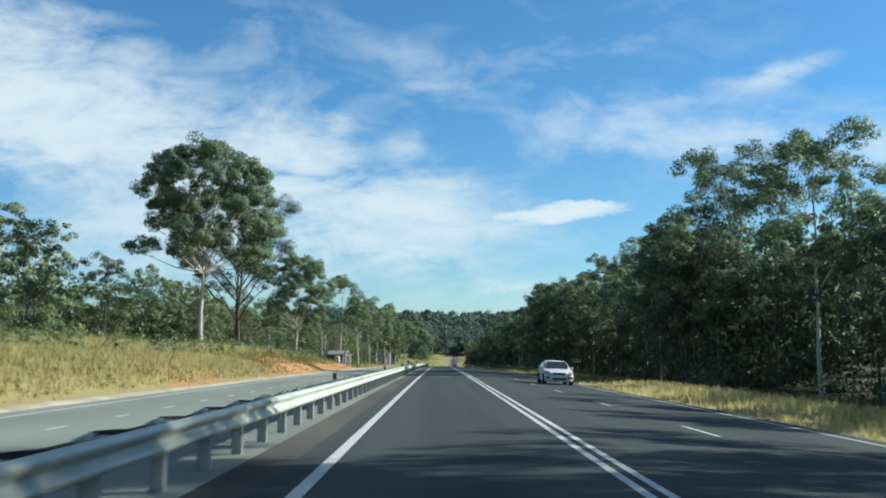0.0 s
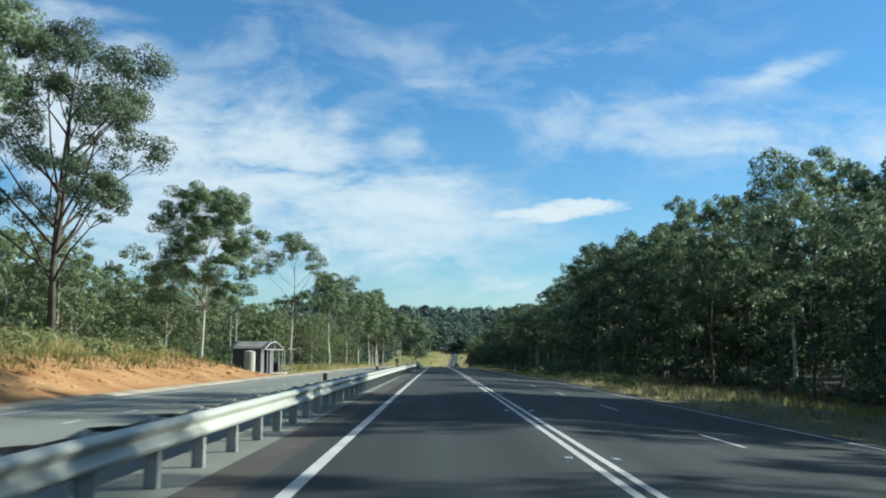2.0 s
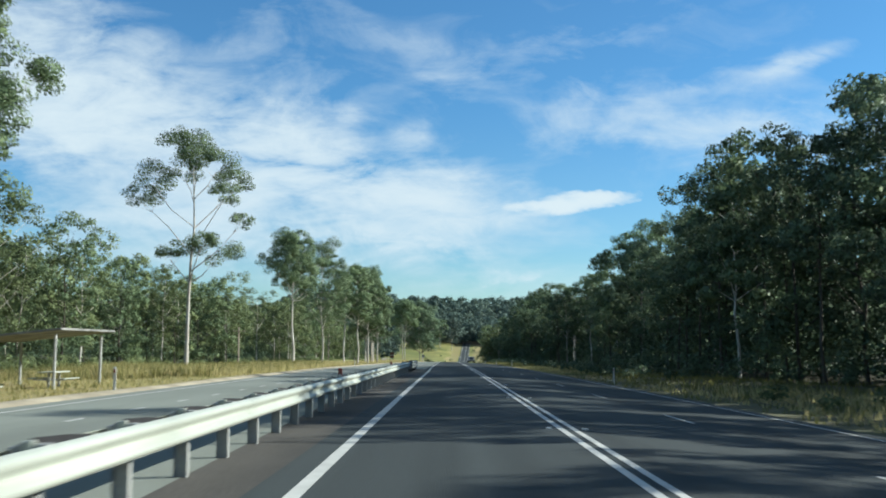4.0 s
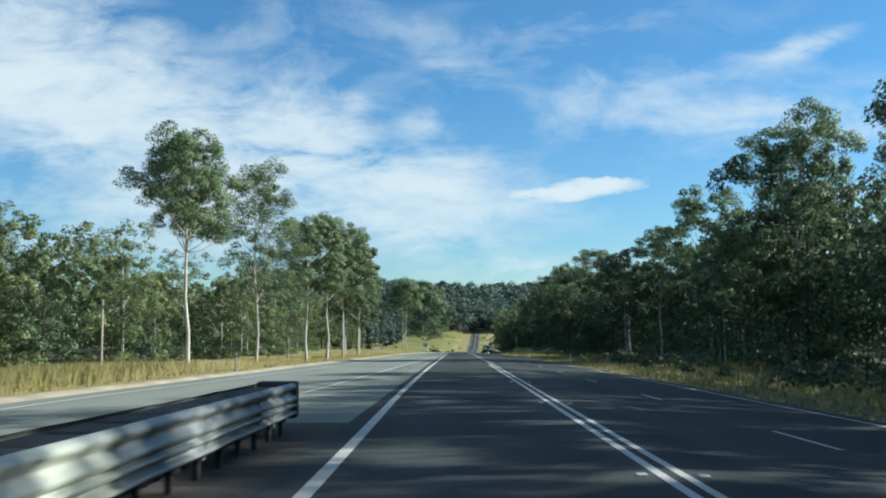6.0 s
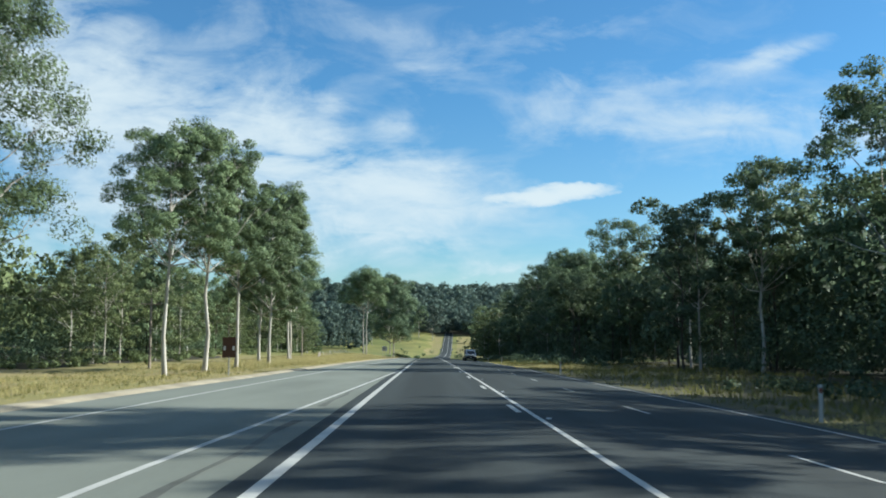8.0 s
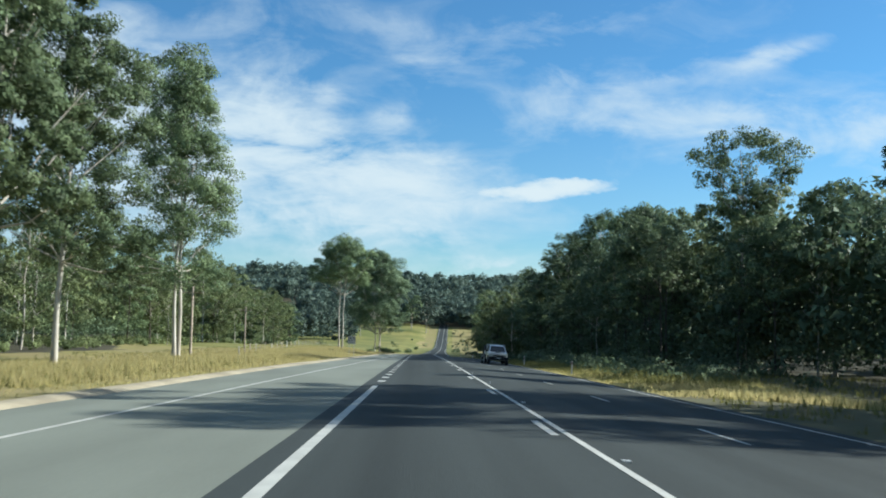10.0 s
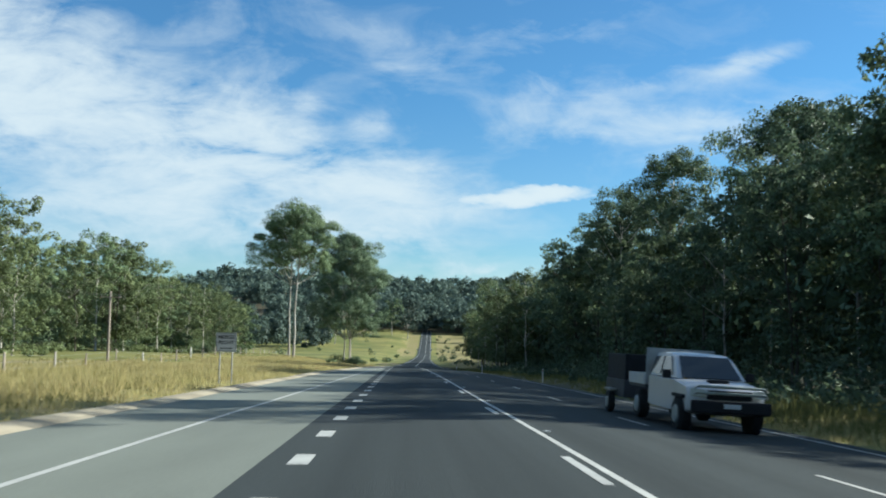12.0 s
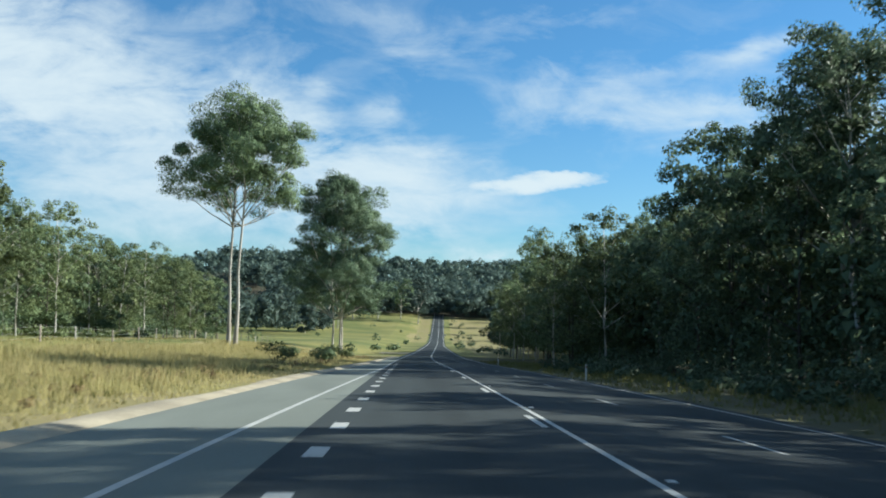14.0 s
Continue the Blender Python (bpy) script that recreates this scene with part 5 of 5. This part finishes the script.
# ======================= brown roadside sign =======================
BROWN = material("brown_sign_sheeting", (0.085, 0.040, 0.022), 0.6, vary=0.1, scale=2.0, fine=20, bump=0.0)
board = new("brown_sign")
board.matrix_basis = pose(-10.7, 329.0, float(gz(-10.7, 329.0)), 0, 0, 4)
tagged(board, "small brown roadside sign with two white marks on a post", "road sign")
add("post", mesh_of("post", *tube([(0, 0.04, -0.3), (0, 0.04, 2.0)], [0.035, 0.035], 8), GALV_DULL), board)
part("plate", boxed(-0.36, 0.36, -0.012, 0.012, 0.95, 2.05, 0.004), BROWN, board, "brown sign plate")
for xx in (-0.24, 0.24):
    part("mark", boxed(xx - 0.06, xx + 0.06, -0.017, -0.0125, 1.34, 1.56), SIGN_WHITE, board, "white mark")

# ======================= guide posts, fence, poles =======================
bm = bmesh.new()
box(bm, -0.05, 0.05, -0.02, 0.02, -0.2, 1.0, 0.008)
gp_me = bpy.data.meshes.new("post")
bm.to_mesh(gp_me), bm.free()
gp_me.materials.append(WHITE)
bm = bmesh.new()
box(bm, -0.035, 0.035, -0.024, -0.0205, 0.78, 0.92)
gr_me = bpy.data.meshes.new("reflector")
bm.to_mesh(gr_me), bm.free()
gr_me.materials.append(RED)
GUIDES = [(10.4, y) for y in (205, 302, 352, 412, 443, 485, 540, 600)] + [(-12.3, y) for y in (26.5, 66, 180, 262)]
for x, y in GUIDES:
    e = new("guide_post")
    xx = x if x > 0 else XG(y) - 1.1
    e.matrix_basis = pose(xx, y, float(gz(xx, y)))
    tagged(e, "slim white roadside guide post with a red reflector", "guide post", "guide posts")
    add("post", gp_me, e)
    add("reflector", gr_me, e, label="red reflector")

fence = new("wire_fence")
tagged(fence, "rural fence of weathered timber posts and thin wires", "fence")
fp = []
y = 448.0
i = 0
rngf = np.random.default_rng(3)
while y < 700:
    x = float(np.interp(y, [372, 420, 445, 493, 581, 700], [-16.5, -17, -19, -24, -28, -32]))
    z = float(gz(x, y))
    h = 1.25 + rngf.uniform(-0.1, 0.12)
    fp.append((x, y, z))
    lean = rngf.normal(0, 0.03, 2)
    r = rngf.uniform(0.055, 0.085)
    add("post", mesh_of("post", *tube([(x, y, z - 0.3), (x + lean[0], y + lean[1], z + h)], [r, r * 0.9], 7), WOOD if i % 3 else BARK, True), fence)
    i += 1
    y += 9.5 + rngf.uniform(-2.0, 2.0)
for hgt in (0.35, 0.7, 1.08):
    add("wire", mesh_of("wire", *tube([(a, b, c + hgt) for a, b, c in fp], [0.006] * len(fp), 4), GALV_DULL), fence)


def pole_at(x, y, h):
    e = new("power_pole")
    e.matrix_basis = pose(x, y, float(gz(x, y)))
    tagged(e, "weathered timber power pole with a short crossarm", "power pole", "power poles")
    add("pole", mesh_of("pole", *tube([(0, 0, -0.5), (0, 0, h)], [0.16, 0.11], 10), WOOD, True), e)
    part("crossarm", boxed(-1.1, 1.1, -0.06, 0.06, h - 0.7, h - 0.58, 0.01), WOOD, e)
    for s in (-0.95, 0.95):
        part("insulator", cyl(s, 0, h - 0.58, h - 0.42, 0.05, 10), GREY_SHEET, e)


POLES = [(-36.0, 310), (-29.0, 378), (-24.0, 446), (-31.0, 515)]
for x, y in POLES:
    pole_at(x, y, 7.4)
cable = new("power_cable")
tagged(cable, "thin sagging overhead power cables between timber poles", "power cable")
for (x0, y0), (x1, y1) in zip(POLES, POLES[1:]):
    for s in (-0.95, 0.95):
        p0 = Vector((x0 + s, y0, float(gz(x0, y0)) + 6.98))
        p1 = Vector((x1 + s, y1, float(gz(x1, y1)) + 6.98))
        pts = [p0.lerp(p1, t) - Vector((0, 0, 3.2 * t * (1 - t))) for t in np.linspace(0, 1, 12)]
        add("wire", mesh_of("wire", *tube(pts, [0.012] * 12, 4), BLACK), cable)


# ======================= vehicles =======================
def side_hull(profile, half, tuck, name, mat, parent, label="", smooth=True, bevel=0.05, bow=0.22):
    """A body from a side outline (y, z): extruded across, drawn in towards the top by tuck(z)."""
    bm = bmesh.new()
    cols = []
    cy, cz = sum(p[0] for p in profile) / len(profile), sum(p[1] for p in profile) / len(profile)
    y0, y1 = min(p[0] for p in profile), max(p[0] for p in profile)
    for s in (-1, -0.96, -0.85, -0.55, 0, 0.55, 0.85, 0.96, 1):
        col = []
        for y, z in profile:
            k = half * tuck(y, z)
            e = max(0, abs(s) - 0.85) / 0.15
            ends = max(0, 1 - (y - y0) / 0.7) - max(0, 1 - (y1 - y) / 0.5)
            yy = cy + (y - cy) * (1 - 0.02 * e * e) + bow * s * s * ends
            zz = cz + (z - cz) * (1 - 0.05 * e * e) - 0.03 * s * s * (z > cz)
            col.append(bm.verts.new((k * s, yy, zz)))
        cols.append(col)
    n = len(profile)
    for a, b in zip(cols, cols[1:]):
        for i in range(n):
            j = (i + 1) % n
            bm.faces.new((a[i], a[j], b[j], b[i]))
    bm.faces.new(cols[0][::-1])
    bm.faces.new(cols[-1])
    bmesh.ops.recalc_face_normals(bm, faces=bm.faces)
    for f in bm.faces:
        f.smooth = True
    for d in bm.edges:
        d.smooth = d.calc_face_angle(0.0) < 0.75
    return part(name, bm, mat, parent, label)


def arch(parent, x, y, r):
    """A black disc standing in for the shaded hollow of a wheel arch."""
    bm = bmesh.new()
    bmesh.ops.create_cone(bm, cap_ends=True, segments=24, radius1=r, radius2=r, depth=0.2, matrix=Matrix.Translation((x - math.copysign(0.095, x), y, r * 0.88)) @ Matrix.Rotation(radians(90), 4, "Y"))
    part("wheel_arch", bm, BLACK, parent, "black disc for the shaded wheel arch")


def wheel(parent, x, y, r, w):
    side = math.copysign(1, x)
    bm = bmesh.new()
    bmesh.ops.create_cone(bm, cap_ends=True, segments=22, radius1=r, radius2=r, depth=w, matrix=Matrix.Translation((x, y, r)) @ Matrix.Rotation(radians(90), 4, "Y"))
    es = [e for e in bm.edges if len(e.link_faces) == 2 and any(len(f.verts) > 4 for f in e.link_faces)]
    bmesh.ops.bevel(bm, geom=es, offset=0.03, segments=2, affect="EDGES")
    ty = part("wheel", bm, RUBBER, parent, "black rubber tyre")
    bm = bmesh.new()
    bmesh.ops.create_cone(bm, cap_ends=True, segments=18, radius1=r * 0.62, radius2=r * 0.5, depth=0.05, matrix=Matrix.Translation((x + side * (w / 2 + 0.005), y, r)) @ Matrix.Rotation(radians(90 * side), 4, "Y"))
    part("rim", bm, GALV_DULL, ty, "silver wheel rim")


def panel(parent, name, pts, mat, label=""):
    """A thin plate through four corners."""
    p = [Vector(q) for q in pts]
    nrm = (p[1] - p[0]).cross(p[2] - p[0]).normalized() * 0.012
    bm = bmesh.new()
    vs = [bm.verts.new(q + nrm) for q in p] + [bm.verts.new(q - nrm) for q in p]
    n = len(p)
    bm.faces.new(vs[:n]), bm.faces.new(vs[n:][::-1])
    for i in range(n):
        j = (i + 1) % n
        bm.faces.new((vs[i], vs[i + n], vs[j + n], vs[j]))
    bmesh.ops.recalc_face_normals(bm, faces=bm.faces)
    return part(name, bm, mat, parent, label)


def sedan(x, y, turn):
    """A white saloon, nose towards -y."""
    e = new("car")
    e.matrix_basis = pose(x, y, float(rz(x, y)), 0, 2.5, turn)
    tagged(e, "white four-door saloon car facing the camera on the road", "car")
    low = [(-2.24, 0.24), (-2.33, 0.40), (-2.32, 0.62), (-2.22, 0.74), (-1.95, 0.84), (-1.5, 0.93), (-1.0, 0.99), (0.2, 1.01), (1.5, 1.04), (2.1, 1.03), (2.26, 0.92), (2.32, 0.70), (2.28, 0.36), (2.1, 0.24), (-2.0, 0.20)]
    side_hull(low, 0.91, lambda y, z: (1 - 0.10 * max(0, abs(y) - 1.7)) * (1.0 if z < 0.8 else 0.965), "body", CAR_WHITE, e, "white car body")
    top = [(-1.12, 0.96), (-0.72, 1.22), (-0.32, 1.40), (0.0, 1.46), (0.45, 1.48), (0.9, 1.45), (1.4, 1.33), (1.75, 1.18), (2.0, 1.0)]
    side_hull(top, 0.84, lambda y, z: 1.0 - 0.27 * (z - 0.94) / 0.5, "cabin", CAR_WHITE, e, "white roof and pillars", bow=0.10)
    panel(e, "windscreen", [(-0.70, -1.09, 1.005), (0.70, -1.09, 1.005), (0.66, -0.74, 1.225), (0.56, -0.36, 1.405), (-0.56, -0.36, 1.405), (-0.66, -0.74, 1.225)], GLASS, "dark windscreen")
    for s in (-1, 1):
        panel(e, "side_window", [(s * 0.832, -0.66, 1.03), (s * 0.832, 0.42, 1.03), (s * 0.665, 0.38, 1.38), (s * 0.672, -0.16, 1.36)], GLASS, "dark side window")
        panel(e, "side_window", [(s * 0.832, 0.52, 1.03), (s * 0.828, 1.55, 1.05), (s * 0.70, 1.22, 1.31), (s * 0.665, 0.48, 1.38)], GLASS, "dark side window")
        arch(e, s * 0.912, -1.42, 0.362), arch(e, s * 0.912, 1.38, 0.362)
        part("mirror", boxed(min(s * 0.88, s * 1.06), max(s * 0.88, s * 1.06), -0.72, -0.58, 0.95, 1.09, 0.03), CAR_WHITE, e)
        panel(e, "headlight", [(s * 0.46, -2.31, 0.60), (s * 0.80, -2.20, 0.63), (s * 0.885, -1.85, 0.78), (s * 0.84, -1.83, 0.84), (s * 0.62, -2.12, 0.79)], LAMP_GLASS, "clear swept-back headlight")
        part("fog_lamp", boxed(min(s * 0.55, s * 0.80), max(s * 0.55, s * 0.80), -2.30, -2.22, 0.40, 0.50, 0.01), BLACK, e, "black fog lamp recess")
        for yy in (-1.42, 1.38):
            wheel(e, s * 0.835, yy, 0.33, 0.22)
    part("grille", boxed(-0.40, 0.40, -2.345, -2.22, 0.60, 0.745, 0.06), BLACK, e, "black oval grille")
    part("grille_bar", boxed(-0.38, 0.38, -2.352, -2.335, 0.665, 0.685, 0.006), GALV, e, "chrome grille bar")
    part("lower_grille", boxed(-0.44, 0.44, -2.34, -2.26, 0.31, 0.43, 0.03), BLACK, e, "black lower air intake")
    part("number_plate", boxed(-0.19, 0.19, -2.355, -2.34, 0.47, 0.56, 0.004), WHITE, e, "pale plate without lettering")
    return e


def ute(x, y, turn):
    """A white tray-back utility, nose towards -y."""
    e = new("utility_truck")
    e.matrix_basis = pose(x, y, float(rz(x, y)), 0, 2.5, turn)
    tagged(e, "white tray-back utility truck with a black bull bar on the road", "utility truck")
    low = [(-2.35, 0.50), (-2.42, 0.70), (-2.38, 0.95), (-2.25, 1.06), (-1.15, 1.18), (0.75, 1.20), (1.36, 1.20), (1.38, 0.45), (1.1, 0.42), (-2.0, 0.42)]
    side_hull(low, 0.90, lambda y, z: 1.0 - 0.06 * max(0, -y - 1.9), "body", CAR_WHITE, e, "white bonnet and doors")
    top = [(-1.20, 1.16), (-0.80, 1.46), (-0.42, 1.71), (-0.15, 1.78), (0.5, 1.80), (1.1, 1.78), (1.30, 1.66), (1.36, 1.16)]
    side_hull(top, 0.82, lambda y, z: 1.0 - 0.17 * (z - 1.16) / 0.6, "cab", CAR_WHITE, e, "white dual-cab roof and pillars", bow=0.08)
    panel(e, "windscreen", [(-0.70, -1.17, 1.20), (0.70, -1.17, 1.20), (0.60, -0.50, 1.69), (-0.60, -0.50, 1.69)], GLASS, "dark windscreen")
    for s in (-1, 1):
        panel(e, "side_window", [(s * 0.818, -0.78, 1.23), (s * 0.818, 0.22, 1.23), (s * 0.712, 0.22, 1.67), (s * 0.715, -0.26, 1.67)], GLASS, "dark side window")
        panel(e, "side_window", [(s * 0.818, 0.34, 1.23), (s * 0.818, 1.18, 1.23), (s * 0.712, 1.12, 1.65), (s * 0.712, 0.34, 1.67)], GLASS, "dark side window")
        arch(e, s * 0.908, -1.58, 0.44)
        part("mirror", boxed(min(s * 0.9, s * 1.1), max(s * 0.9, s * 1.1), -0.95, -0.83, 1.16, 1.36, 0.03), BLACK, e)
        panel(e, "headlight", [(s * 0.52, -2.42, 0.82), (s * 0.86, -2.34, 0.84), (s * 0.84, -2.28, 1.0), (s * 0.54, -2.38, 0.98)], GALV, "clear headlight")
        part("flare", boxed(min(s * 0.80, s * 0.95), max(s * 0.80, s * 0.95), -2.02, -1.14, 0.76, 0.84, 0.03), BLACK, e, "black wheel arch flare")
        for yy in (-1.58, 2.05):
            wheel(e, s * 0.83, yy, 0.38, 0.26)
    part("grille", boxed(-0.5, 0.5, -2.46, -2.38, 0.78, 0.98, 0.02), BLACK, e, "black grille")
    part("bull_bar", boxed(-0.9, 0.9, -2.62, -2.46, 0.48, 0.76, 0.05), BLACK, e, "black steel bull bar")
    for zz in (0.92, 1.06):
        add("bar_tube", mesh_of("bar_tube", *tube([(-0.82, -2.5, zz - 0.06), (-0.75, -2.58, zz), (0.75, -2.58, zz), (0.82, -2.5, zz - 0.06)], [0.032] * 4, 8), GALV, True), e, label="bright bull bar tube")
    part("number_plate", boxed(-0.19, 0.19, -2.64, -2.62, 0.60, 0.70, 0.004), WHITE, e, "pale plate without lettering")
    part("tray_floor", boxed(-0.92, 0.92, 1.42, 3.15, 0.82, 0.90, 0.01), DARK_SHEET, e)
    part("headboard", boxed(-0.9, 0.9, 1.42, 1.47, 0.9, 1.86, 0.01), GALV_DULL, e, "pale tray headboard frame")
    for s in (-1, 1):
        part("tray_side", boxed(min(s * 0.90, s * 0.94), max(s * 0.90, s * 0.94), 1.48, 3.15, 0.9, 1.18, 0.008), WHITE, e, "white drop side")
    part("tailgate", boxed(-0.89, 0.89, 3.11, 3.15, 0.9, 1.18, 0.008), WHITE, e)
    part("scoop", boxed(-0.22, 0.22, -1.75, -1.45, 1.10, 1.19, 0.02), BLACK, e, "black bonnet scoop")
    part("chassis", boxed(-0.45, 0.45, -1.9, 2.9, 0.40, 0.80), BLACK, e)
    t = new("box_trailer")
    t.matrix_basis = pose(x, y + 5.3, float(rz(x, y + 5.3)), 0, 2.5, turn)
    tagged(t, "dark caged box trailer towed behind a white utility truck", "trailer")
    part("tub", boxed(-0.85, 0.85, -1.2, 1.2, 0.5, 1.0, 0.02), DARK_SHEET, t)
    part("cage", boxed(-0.82, 0.82, -1.17, 1.17, 1.0, 1.75, 0.02), BLACK, t, "dark covered cage")
    part("drawbar", boxed(-0.05, 0.05, -1.95, -1.2, 0.45, 0.55), GALV_DULL, t)
    for s in (-1, 1):
        part("mudguard", boxed(min(s * 0.86, s * 1.08), max(s * 0.86, s * 1.08), -0.42, 0.42, 0.66, 0.72, 0.02), GALV_DULL, t)
        wheel(t, s * 0.97, 0.0, 0.31, 0.18)
    return e


sedan(7.2, 61.0, 0.0)
ute(7.0, 436.0, 0.0)
